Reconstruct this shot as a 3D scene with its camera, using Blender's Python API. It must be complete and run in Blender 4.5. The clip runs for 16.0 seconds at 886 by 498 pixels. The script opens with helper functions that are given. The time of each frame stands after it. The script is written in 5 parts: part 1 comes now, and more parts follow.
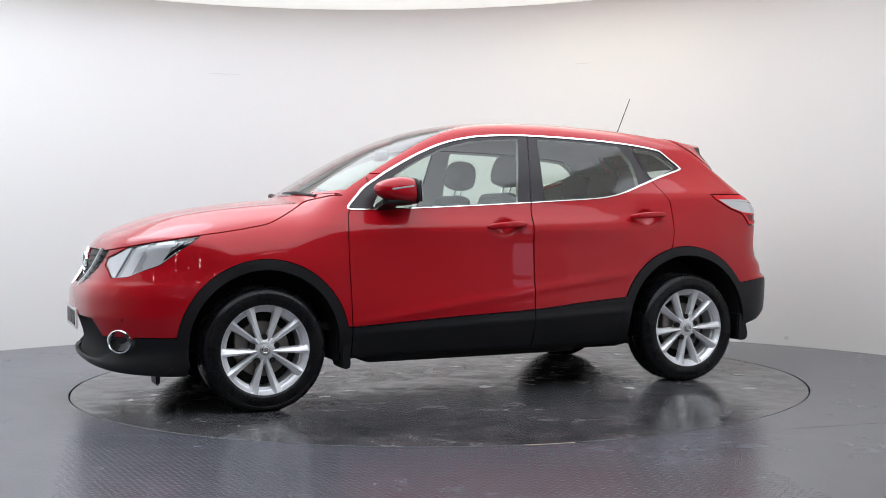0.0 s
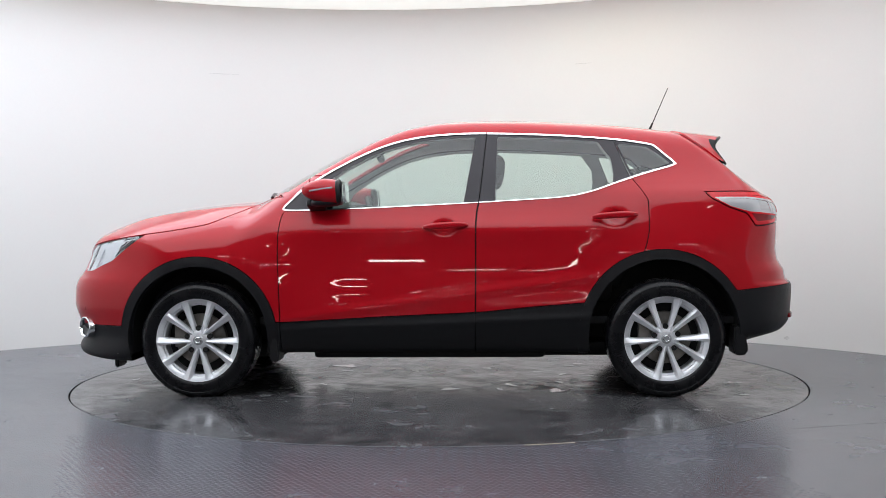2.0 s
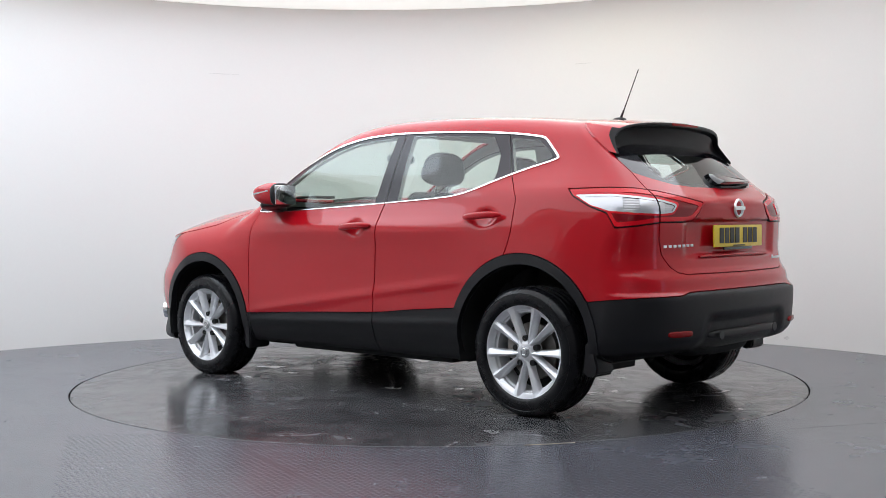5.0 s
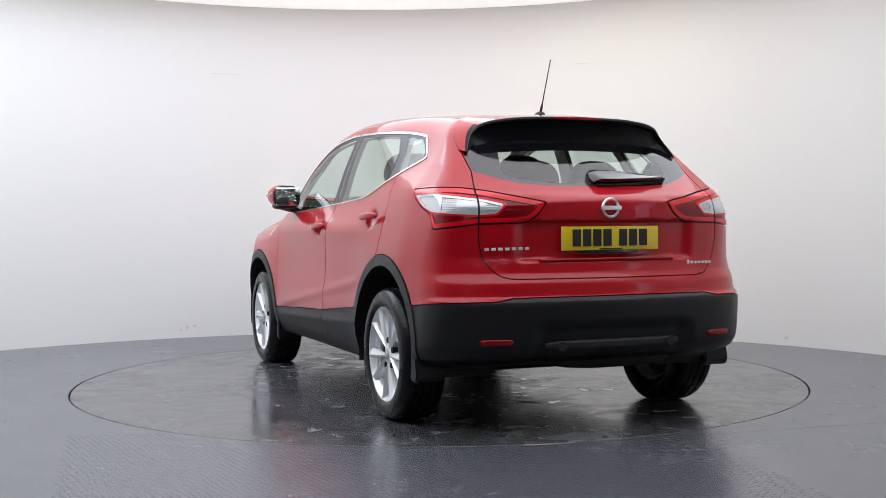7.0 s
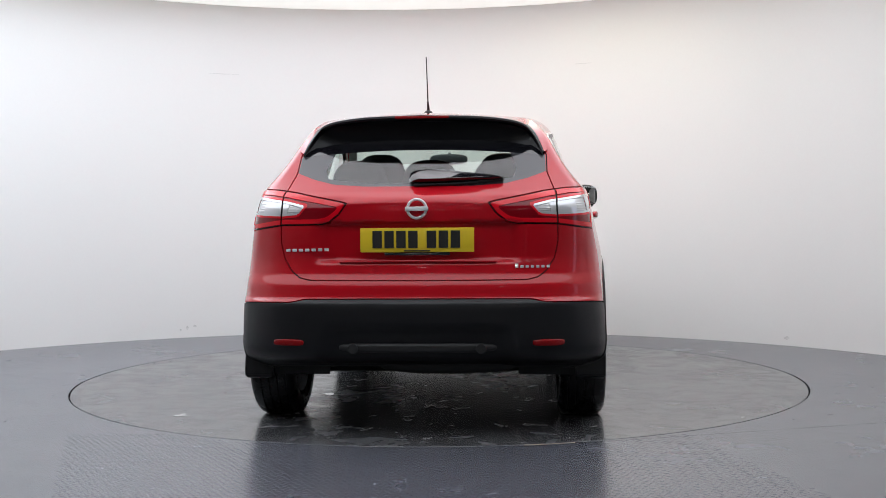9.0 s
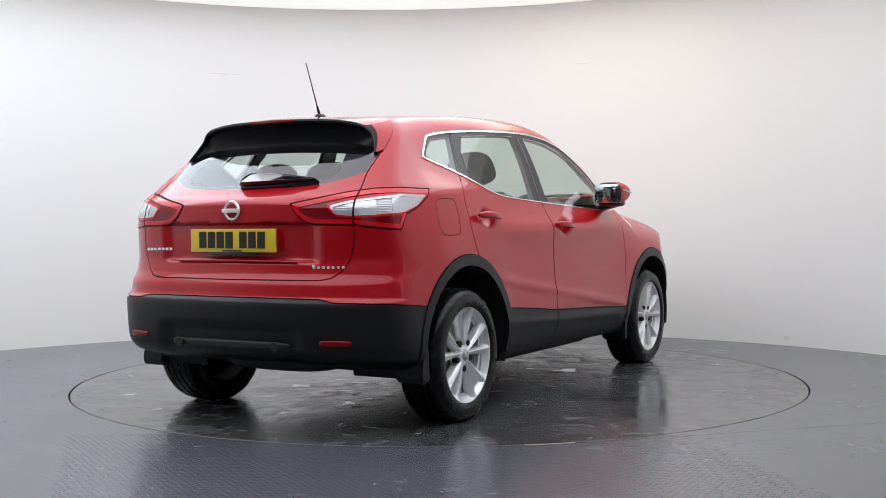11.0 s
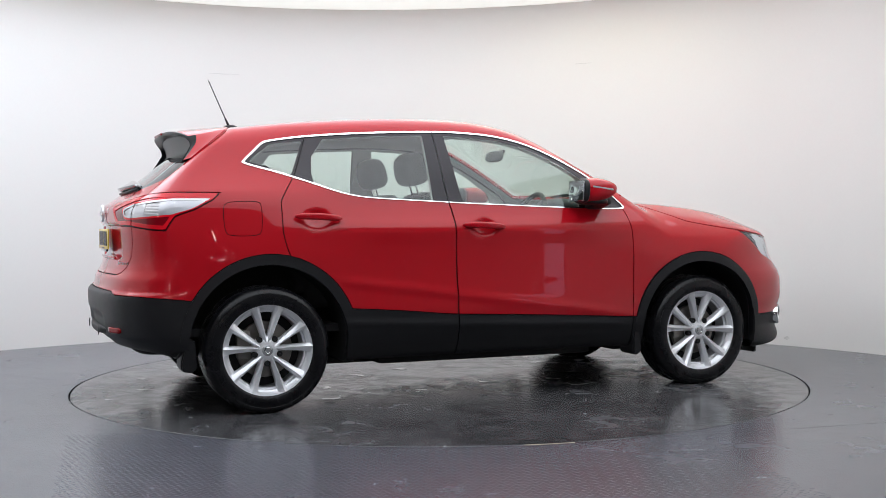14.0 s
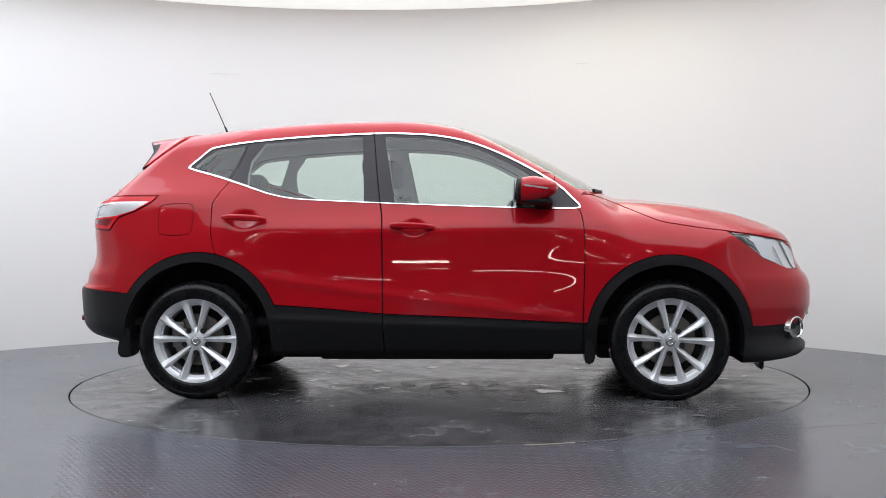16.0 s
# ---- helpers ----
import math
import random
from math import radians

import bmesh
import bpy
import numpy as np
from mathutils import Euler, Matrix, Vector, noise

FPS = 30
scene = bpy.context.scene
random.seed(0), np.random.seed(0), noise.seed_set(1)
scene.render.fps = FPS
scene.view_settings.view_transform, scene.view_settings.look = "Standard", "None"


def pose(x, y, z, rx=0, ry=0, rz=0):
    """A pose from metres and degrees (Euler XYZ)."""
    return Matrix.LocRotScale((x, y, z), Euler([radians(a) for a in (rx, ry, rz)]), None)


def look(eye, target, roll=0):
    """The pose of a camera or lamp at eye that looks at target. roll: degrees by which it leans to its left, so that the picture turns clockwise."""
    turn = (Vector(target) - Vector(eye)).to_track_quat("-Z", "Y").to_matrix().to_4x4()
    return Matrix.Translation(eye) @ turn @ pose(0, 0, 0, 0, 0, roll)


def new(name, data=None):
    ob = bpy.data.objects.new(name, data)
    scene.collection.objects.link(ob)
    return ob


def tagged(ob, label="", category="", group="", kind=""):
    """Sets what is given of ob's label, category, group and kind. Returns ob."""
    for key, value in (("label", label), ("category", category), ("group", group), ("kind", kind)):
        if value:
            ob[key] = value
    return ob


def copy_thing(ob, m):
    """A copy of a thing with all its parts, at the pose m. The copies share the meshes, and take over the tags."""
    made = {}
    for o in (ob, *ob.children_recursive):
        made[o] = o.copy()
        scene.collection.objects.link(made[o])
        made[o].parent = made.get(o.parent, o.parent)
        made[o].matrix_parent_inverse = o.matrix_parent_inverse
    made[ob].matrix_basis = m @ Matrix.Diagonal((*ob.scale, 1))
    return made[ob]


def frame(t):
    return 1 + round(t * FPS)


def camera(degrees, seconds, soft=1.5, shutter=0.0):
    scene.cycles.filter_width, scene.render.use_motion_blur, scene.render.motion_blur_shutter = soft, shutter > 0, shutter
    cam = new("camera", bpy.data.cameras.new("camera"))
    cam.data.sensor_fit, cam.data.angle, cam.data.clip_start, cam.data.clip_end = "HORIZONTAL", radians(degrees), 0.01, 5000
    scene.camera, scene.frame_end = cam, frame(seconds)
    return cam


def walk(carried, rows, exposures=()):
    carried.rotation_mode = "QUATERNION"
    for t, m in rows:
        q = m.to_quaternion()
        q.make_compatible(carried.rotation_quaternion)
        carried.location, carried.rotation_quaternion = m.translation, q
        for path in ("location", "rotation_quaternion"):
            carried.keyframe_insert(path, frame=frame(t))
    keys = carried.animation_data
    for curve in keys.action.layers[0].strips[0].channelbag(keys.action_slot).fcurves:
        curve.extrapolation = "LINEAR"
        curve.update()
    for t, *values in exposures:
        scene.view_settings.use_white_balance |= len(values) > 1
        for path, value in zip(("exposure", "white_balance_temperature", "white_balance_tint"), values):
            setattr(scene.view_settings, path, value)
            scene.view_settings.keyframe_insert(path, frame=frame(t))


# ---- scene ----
# Camera: on a tripod in front of a turntable, looking into a round white studio.
EYE = Vector((0.0, -7.236, 0.989))
cam = camera(42.47, 16.0, soft=0.8)
CAM_POSE = pose(EYE.x, EYE.y, EYE.z, 90 - 1.357, 0, -0.217) @ pose(0, 0, 0, 0, 0, -0.413)
walk(cam, [(0, CAM_POSE), (16, CAM_POSE)])

# ---- light ----
ROOM_C, ROOM_R, ROOM_H = Vector((-0.40, -1.14, 0)), 4.206, 2.90
world = bpy.data.worlds.new("studio_world")
world.use_nodes = True
world.node_tree.nodes["Background"].inputs[0].default_value = (0.8, 0.85, 1.0, 1)
world.node_tree.nodes["Background"].inputs[1].default_value = 0.02
scene.world = world


def area(name, eye, target, sx, sy, watts, colour, shape="RECTANGLE"):
    lamp = bpy.data.lights.new(name, "AREA")
    lamp.shape, lamp.size, lamp.size_y, lamp.energy, lamp.color = shape, sx, sy, watts, colour
    ob = new(name, lamp)
    ob.matrix_world = look(eye, target)
    return ob


area("ceiling_lamp", (-0.65, -1.0, 2.87), (-0.65, -0.99, 0), 7.2, 7.2, 192, (0.835, 0.900, 1.0), "DISK")
# two added fills: tint the wall yellowish at right, bluish at left
area("warm_wall_fill", (0.9, 1.35, 2.855), (0.9, 1.35, 0), 2.2, 2.2, 9, (1.0, 0.92, 0.52), "DISK")
area("cool_wall_fill", (-2.7, 0.1, 2.855), (-2.7, 0.1, 0), 2.2, 2.2, 22, (0.72, 0.86, 1.0), "DISK")
scene.view_settings.exposure = 0.0


# ---- materials ----
def material(name, colour, rough=0.5, metal=0.0, **more):
    m = bpy.data.materials.new(name)
    m.use_nodes = True
    b = m.node_tree.nodes["Principled BSDF"]
    b.inputs["Base Color"].default_value = (*colour, 1)
    b.inputs["Roughness"].default_value = rough
    b.inputs["Metallic"].default_value = metal
    for key, value in more.items():
        b.inputs[key.replace("_", " ")].default_value = value
    m.diffuse_color = (*colour, 1)
    return m


def varied(m, scale, amount, bump=0.0, fine=None, rough_amount=0.0, detail=5.0, distance=0.002):
    """Breaks a plain material up by two scales of noise in colour, roughness and relief."""
    nt = m.node_tree
    b = nt.nodes["Principled BSDF"]
    base = b.inputs["Base Color"].default_value[:]
    co = nt.nodes.new("ShaderNodeTexCoord")
    n1, n2 = nt.nodes.new("ShaderNodeTexNoise"), nt.nodes.new("ShaderNodeTexNoise")
    n1.inputs["Scale"].default_value, n1.inputs["Detail"].default_value = scale, detail
    n2.inputs["Scale"].default_value, n2.inputs["Detail"].default_value = fine or scale * 18, 3
    mixv = nt.nodes.new("ShaderNodeMath")
    mixv.operation = "MULTIPLY_ADD"
    mixv.inputs[1].default_value = 0.35
    for n in (n1, n2):
        nt.links.new(co.outputs["Object"], n.inputs["Vector"])
    nt.links.new(n2.outputs["Fac"], mixv.inputs[0])
    nt.links.new(n1.outputs["Fac"], mixv.inputs[2])
    ramp = nt.nodes.new("ShaderNodeMapRange")
    ramp.inputs["From Min"].default_value, ramp.inputs["From Max"].default_value = 0.35, 1.0
    ramp.inputs["To Min"].default_value, ramp.inputs["To Max"].default_value = 1 - amount, 1 + amount
    nt.links.new(mixv.outputs[0], ramp.inputs["Value"])
    mul = nt.nodes.new("ShaderNodeMix")
    mul.data_type, mul.blend_type = "RGBA", "MULTIPLY"
    mul.inputs["Factor"].default_value = 1.0
    mul.inputs["A"].default_value = base
    nt.links.new(ramp.outputs["Result"], mul.inputs["B"])
    nt.links.new(mul.outputs["Result"], b.inputs["Base Color"])
    if rough_amount:
        rr = nt.nodes.new("ShaderNodeMapRange")
        r0 = b.inputs["Roughness"].default_value
        rr.inputs["From Min"].default_value, rr.inputs["From Max"].default_value = 0.4, 0.95
        rr.inputs["To Min"].default_value, rr.inputs["To Max"].default_value = r0 - rough_amount, r0 + rough_amount
        nt.links.new(mixv.outputs[0], rr.inputs["Value"])
        nt.links.new(rr.outputs["Result"], b.inputs["Roughness"])
    if bump:
        bp = nt.nodes.new("ShaderNodeBump")
        bp.inputs["Strength"].default_value, bp.inputs["Distance"].default_value = bump, distance
        nt.links.new(n2.outputs["Fac"], bp.inputs["Height"])
        nt.links.new(bp.outputs["Normal"], b.inputs["Normal"])
    return m


PAINT = material("red_paint", (0.435, 0.0025, 0.010), 0.4, 0.0, Specular_IOR_Level=0.1, Coat_Weight=1.0, Coat_Roughness=0.008, Coat_IOR=1.42)
PLASTIC = varied(material("black_plastic", (0.0075, 0.0075, 0.0092), 0.42, 0.0, Specular_IOR_Level=0.36), 3, 0.25, 0.25, 900, 0.05)
UNDER = varied(material("underbody_black", (0.008, 0.008, 0.009), 0.75), 5, 0.4, 0.3, 60)
SPOILER_BLACK = varied(material("spoiler_black", (0.004, 0.004, 0.005), 0.32, 0.0, Specular_IOR_Level=0.22), 4, 0.2)
GLOSS_BLACK = material("gloss_black", (0.006, 0.006, 0.008), 0.06, 0.0, Coat_Weight=0.6, Coat_Roughness=0.02)
PILLAR = material("black_pillar_film", (0.022, 0.018, 0.024), 0.32)
BADGE = material("bright_badge", (0.86, 0.87, 0.88), 0.28, 0.45)
FRIT = material("printed_glass_border", (0.035, 0.035, 0.040), 0.05, 0.0, IOR=1.6)
CHROME = material("chrome", (0.86, 0.87, 0.88), 0.10, 1.0)
SATIN = material("bright_trim", (0.88, 0.88, 0.88), 0.22, 1.0)
ALLOY = varied(material("silver_alloy", (0.84, 0.85, 0.88), 0.30, 0.45, Coat_Weight=0.5, Coat_Roughness=0.1), 6, 0.06, 0, 300)
BRAKE = varied(material("brake_steel", (0.30, 0.28, 0.26), 0.45, 0.9), 20, 0.3)
RUBBER = varied(material("tyre_rubber", (0.006, 0.006, 0.0075), 0.27, 0.0, Specular_IOR_Level=0.28), 9, 0.3, 0.2, 240, 0.1)
SEAM = material("seam_shadow", (0.004, 0.004, 0.004), 0.8)
FABRIC = varied(material("seat_fabric", (0.030, 0.031, 0.035), 0.85), 12, 0.3, 0.4, 700)
TRIM_IN = varied(material("interior_plastic", (0.03, 0.03, 0.033), 0.6), 8, 0.2, 0.2, 500)
LINER = varied(material("headliner", (0.60, 0.59, 0.57), 0.9), 10, 0.08, 0.2, 500)
TAIL_RED = material("tail_lamp_red", (0.20, 0.001, 0.006), 0.10, 0.0, Specular_IOR_Level=0.3, Coat_Weight=0.3, Coat_Roughness=0.02)
TAIL_GUIDE = material("tail_lamp_light_guide", (0.66, 0.004, 0.014), 0.12, 0.0, Specular_IOR_Level=0.3, Coat_Weight=0.4, Coat_Roughness=0.02)
TAIL_CLEAR = material("tail_lamp_clear", (0.66, 0.66, 0.69), 0.16, 0.45, Coat_Weight=1.0, Coat_Roughness=0.02)
REFLECT_RED = material("reflector_red", (0.24, 0.004, 0.006), 0.25, 0.0, Specular_IOR_Level=0.3)
PLATE_Y = material("plate_yellow", (0.78, 0.56, 0.02), 0.35, 0.0, Coat_Weight=0.4)
PLATE_W = material("plate_white", (0.80, 0.80, 0.78), 0.35, 0.0, Coat_Weight=0.4)
INK = material("plate_ink", (0.012, 0.012, 0.012), 0.4)


def glass_material(name, tint, rough=0.0):
    """Thin glass: mostly clear, tinted, with a true mirror sheen."""
    m = bpy.data.materials.new(name)
    m.use_nodes = True
    nt = m.node_tree
    nt.nodes.remove(nt.nodes["Principled BSDF"])
    clear, gloss, mix, face, power, scale = (nt.nodes.new("ShaderNode" + k) for k in ("BsdfTransparent", "BsdfGlossy", "MixShader", "LayerWeight", "Math", "Math"))
    clear.inputs["Color"].default_value = (*tint, 1)
    gloss.inputs["Roughness"].default_value = rough
    gloss.inputs["Color"].default_value = (1, 1, 1, 1)
    face.inputs["Blend"].default_value = 0.5
    power.operation, power.inputs[1].default_value = "POWER", 5.0
    scale.operation, scale.inputs[1].default_value, scale.inputs[2].default_value = "MULTIPLY_ADD", 0.88, 0.08
    nt.links.new(face.outputs["Facing"], power.inputs[0])
    nt.links.new(power.outputs[0], scale.inputs[0])
    nt.links.new(scale.outputs[0], mix.inputs[0])
    nt.links.new(clear.outputs[0], mix.inputs[1])
    nt.links.new(gloss.outputs[0], mix.inputs[2])
    nt.links.new(mix.outputs[0], nt.nodes["Material Output"].inputs["Surface"])
    m.diffuse_color = (*tint, 0.4)
    return m


GLASS = glass_material("window_glass", (0.74, 0.83, 0.78))
GLASS_DARK = glass_material("rear_glass", (0.78, 0.84, 0.82))
GLASS_LAMP = glass_material("lamp_cover", (0.95, 0.96, 0.97))

WALL = varied(material("white_wall_paint", (0.80, 0.795, 0.785), 0.55), 0.5, 0.025, 0.05, 60)
CEIL = varied(material("white_ceiling_added_glow", (0.85, 0.85, 0.82), 0.6), 0.6, 0.02)
# emission added to the white ceiling so it and the upper wall stay bright
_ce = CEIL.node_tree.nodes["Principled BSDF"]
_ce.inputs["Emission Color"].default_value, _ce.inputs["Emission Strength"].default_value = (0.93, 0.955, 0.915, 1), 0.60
SIDE_WALL = varied(material("grey_hall_paint", (0.26, 0.26, 0.27), 0.8), 1.2, 0.25)
DARK_WALL = varied(material("dark_hall_paint", (0.045, 0.045, 0.052), 0.8), 1.2, 0.3)


def floor_material(name, colour, rough, stains):
    """Worn grey floor paint: gloss that wanders, dull stains and scuffs."""
    m = material(name, colour, rough, 0.0, IOR=1.56)
    nt = m.node_tree
    b = nt.nodes["Principled BSDF"]
    co = nt.nodes.new("ShaderNodeTexCoord")
    big, mid, fine = (nt.nodes.new("ShaderNodeTexNoise") for _ in range(3))
    for n, sc, de in ((big, 1.1, 6), (mid, 7.0, 9), (fine, 90, 4)):
        n.inputs["Scale"].default_value, n.inputs["Detail"].default_value = sc, de
        nt.links.new(co.outputs["Object"], n.inputs["Vector"])
    mid.inputs["Distortion"].default_value = 0.8
    mix = nt.nodes.new("ShaderNodeMath")
    mix.operation = "MULTIPLY"
    nt.links.new(big.outputs["Fac"], mix.inputs[0])
    nt.links.new(mid.outputs["Fac"], mix.inputs[1])
    ramp = nt.nodes.new("ShaderNodeValToRGB")
    e = ramp.color_ramp.elements
    e[0].position, e[1].position = 0.14, 0.42
    e[0].color = (*[c * (1 - stains) for c in colour], 1)
    e[1].color = (*[c * (1 + stains) for c in colour], 1)
    nt.links.new(mix.outputs[0], ramp.inputs[0])
    nt.links.new(ramp.outputs[0], b.inputs["Base Color"])
    rr = nt.nodes.new("ShaderNodeMapRange")
    rr.inputs["From Min"].default_value, rr.inputs["From Max"].default_value = 0.12, 0.42
    rr.inputs["To Min"].default_value, rr.inputs["To Max"].default_value = rough * (1 - stains), rough * (1 + 1.4 * stains)
    nt.links.new(mix.outputs[0], rr.inputs["Value"])
    nt.links.new(rr.outputs["Result"], b.inputs["Roughness"])
    bp = nt.nodes.new("ShaderNodeBump")
    bp.inputs["Strength"].default_value, bp.inputs["Distance"].default_value = 0.03, 0.001
    nt.links.new(fine.outputs["Fac"], bp.inputs["Height"])
    nt.links.new(bp.outputs["Normal"], b.inputs["Normal"])
    return m


FLOOR = floor_material("grey_floor_paint", (0.094, 0.098, 0.118), 0.25, 0.10)
DISC = floor_material("grey_turntable_paint", (0.080, 0.080, 0.086), 0.21, 0.42)
# pale base colour stands for the white wall mirrored in the wet film
WET_SHEEN = varied(material("wet_patch_pale_sheen", (0.42, 0.42, 0.42), 0.10, 0.0, Coat_Weight=1.0, Coat_Roughness=0.02), 9, 0.3)


# ---- mesh helpers ----
def link_mesh(name, verts, faces, mat, parent=None, label="", smooth=True, normals=None):
    me = bpy.data.meshes.new(name)
    me.from_pydata([tuple(map(float, v)) for v in verts], [], [tuple(map(int, f)) for f in faces])
    me.materials.append(mat)
    me.polygons.foreach_set("use_smooth", [smooth] * len(me.polygons))
    if normals is None and smooth:
        me.set_sharp_from_angle(angle=radians(38))
    if normals is not None:
        me.normals_split_custom_set_from_vertices([tuple(map(float, n)) for n in normals])
    ob = new(name, me)
    if parent:
        ob.parent = parent
    if label:
        tagged(ob, label)
    return ob


def part(name, bm, mat, parent=None, label="", smooth=True, at=None):
    """Links a bmesh as one mesh object under a thing or a part."""
    bmesh.ops.recalc_face_normals(bm, faces=bm.faces)
    me = bpy.data.meshes.new(name)
    bm.to_mesh(me)
    bm.free()
    me.materials.append(mat)
    if smooth:
        me.polygons.foreach_set("use_smooth", [True] * len(me.polygons))
        me.set_sharp_from_angle(angle=radians(38))
    ob = new(name, me)
    if parent:
        ob.parent = parent
    if at is not None:
        ob.matrix_local = at
    if label:
        tagged(ob, label)
    return ob


def box(sx, sy, sz, at=(0, 0, 0), bevel=0.0, seg=2, m=None):
    bm = bmesh.new()
    bmesh.ops.create_cube(bm, size=1, matrix=Matrix.Translation(at) @ Matrix.Diagonal((sx, sy, sz, 1)))
    if bevel:
        bmesh.ops.bevel(bm, geom=bm.edges[:], offset=bevel, segments=seg, affect="EDGES", profile=0.6)
    if m is not None:
        bmesh.ops.transform(bm, matrix=m, verts=bm.verts[:])
    return bm


def lathe(profile, seg=64, closed=False):
    """Turns (radius, along y) points about the y axis."""
    bm = bmesh.new()
    rings = []
    for k in range(seg):
        a = 2 * math.pi * k / seg
        rings.append([bm.verts.new((r * math.cos(a), y, r * math.sin(a))) for r, y in profile])
    n = len(profile)
    for k in range(seg):
        p, q = rings[k], rings[(k + 1) % seg]
        for i in range(n if closed else n - 1):
            bm.faces.new((p[i], p[(i + 1) % n], q[(i + 1) % n], q[i]))
    return bm


def prism(outline, depth, m=None, bevel=0.0):
    """A flat outline in x, z with thickness along y."""
    bm = bmesh.new()
    a = [bm.verts.new((x, 0, z)) for x, z in outline]
    b = [bm.verts.new((x, depth, z)) for x, z in outline]
    bm.faces.new(a), bm.faces.new(b[::-1])
    for i in range(len(a)):
        j = (i + 1) % len(a)
        bm.faces.new((a[i], b[i], b[j], a[j]))
    if bevel:
        bmesh.ops.bevel(bm, geom=bm.edges[:], offset=bevel, segments=2, affect="EDGES")
    if m is not None:
        bmesh.ops.transform(bm, matrix=m, verts=bm.verts[:])
    return bm


def tube(points, radius, seg=10, close=False):
    """A round bar along points; radius may be a list."""
    bm = bmesh.new()
    pts = [Vector(p) for p in points]
    n = len(pts)
    rings = []
    for i, p in enumerate(pts):
        d = (pts[(i + 1) % n] - pts[i - 1]) if close else (pts[min(i + 1, n - 1)] - pts[max(i - 1, 0)])
        q = d.to_track_quat("Z", "Y")
        r = radius[i] if isinstance(radius, (list, tuple)) else radius
        rings.append([bm.verts.new(p + q @ Vector((r * math.cos(a), r * math.sin(a), 0))) for a in [2 * math.pi * k / seg for k in range(seg)]])
    for i in range(n if close else n - 1):
        p, q = rings[i], rings[(i + 1) % n]
        for k in range(seg):
            bm.faces.new((p[k], p[(k + 1) % seg], q[(k + 1) % seg], q[k]))
    if not close:
        bm.faces.new(rings[0][::-1]), bm.faces.new(rings[-1])
    return bm


def join(*bms):
    out = bmesh.new()
    for b in bms:
        me = bpy.data.meshes.new("tmp")
        b.to_mesh(me)
        b.free()
        out.from_mesh(me)
        bpy.data.meshes.remove(me)
    return out


# ---- the studio ----
def studio():
    # plan of the wall: a round bay that opens towards the camera
    plan = []
    for k in range(97):
        a = radians(-22 + 224 * k / 96)
        plan.append((ROOM_C.x + ROOM_R * math.cos(a), ROOM_C.y + ROOM_R * math.sin(a)))
    bay = list(plan)
    # unseen flanks added so the paint's reflections fade gradually into the dark hall
    plan = [(6.4, -13.5), (5.2, -8.5), (4.35, -5.2), (3.92, -3.9)] + plan + [(-4.72, -3.9), (-5.15, -5.2), (-6.0, -8.5), (-7.2, -13.5)]
    v, f = [], []
    cen = Vector((ROOM_C.x, ROOM_C.y))
    for x, y in plan:
        o = cen + (Vector((x, y)) - cen) * 1.04
        top = ROOM_H if y > -3.0 else 4.56
        v += [(x, y, 0), (x, y, top), (o.x, o.y, top), (o.x, o.y, 0)]
    for i in range(len(plan) - 1):
        for k in range(4):
            f.append((4 * i + k, 4 * i + (k + 1) % 4, 4 * i + 4 + (k + 1) % 4, 4 * i + 4 + k))
    tagged(link_mesh("wall_curved", v, f, WALL), "curved white painted studio wall with added unseen flanks", "wall", kind="structure")

    # dark hall behind the camera
    tagged(part("wall_south", box(15.0, 0.2, 4.6, (0, -13.6, 2.3)), DARK_WALL, smooth=False), "dark grey painted hall wall", "wall", kind="structure")
    tagged(part("wall_header", box(11.5, 0.12, 1.66, (-0.4, -3.78, 3.77)), SIDE_WALL, smooth=False), "grey panel over the mouth of the bay", "wall", kind="structure")
    tagged(part("ceiling_hall", box(15.6, 10.2, 0.1, (0, -8.7, 4.62)), DARK_WALL, smooth=False), "dark hall ceiling", "ceiling", kind="structure")

    # ceiling over the bay; its material carries an added glow
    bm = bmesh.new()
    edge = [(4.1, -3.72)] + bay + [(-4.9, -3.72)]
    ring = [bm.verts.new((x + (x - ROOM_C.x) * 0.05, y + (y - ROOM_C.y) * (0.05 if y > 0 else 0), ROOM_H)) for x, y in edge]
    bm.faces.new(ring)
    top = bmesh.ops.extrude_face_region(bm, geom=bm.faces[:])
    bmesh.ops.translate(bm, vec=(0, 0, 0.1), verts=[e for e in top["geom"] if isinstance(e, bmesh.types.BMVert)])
    tagged(part("ceiling_bay", bm, CEIL, smooth=False), "white studio ceiling with an added glow", "ceiling", kind="structure")

    # floor: one sheet with a round hole for the turntable
    bm = bmesh.new()
    inner, outer = [], []
    for k in range(128):
        a = 2 * math.pi * k / 128
        c, s = math.cos(a), math.sin(a)
        inner.append(bm.verts.new((HOLE_R * c, HOLE_R * s, 0)))
        d = min(7.6 / max(abs(c), 1e-6), (13.7 if s < 0 else 4.0) / max(abs(s), 1e-6))
        outer.append(bm.verts.new((d * c, d * s, 0)))
    low = [bm.verts.new((p.co.x, p.co.y, -0.05)) for p in inner]
    for k in range(128):
        j = (k + 1) % 128
        bm.faces.new((inner[k], inner[j], outer[j], outer[k]))
        bm.faces.new((low[k], low[j], inner[j], inner[k]))
    tagged(part("floor", bm, FLOOR, smooth=False), "glossy worn grey painted floor", "floor", kind="structure")
    tagged(part("floor_pit", box(5.2, 5.2, 0.02, (0, 0, -0.07)), SEAM, smooth=False), "dark pit under the turntable", "floor", kind="structure")


TUBE = bpy.data.materials.new("fluorescent_tube")
TUBE.use_nodes = True
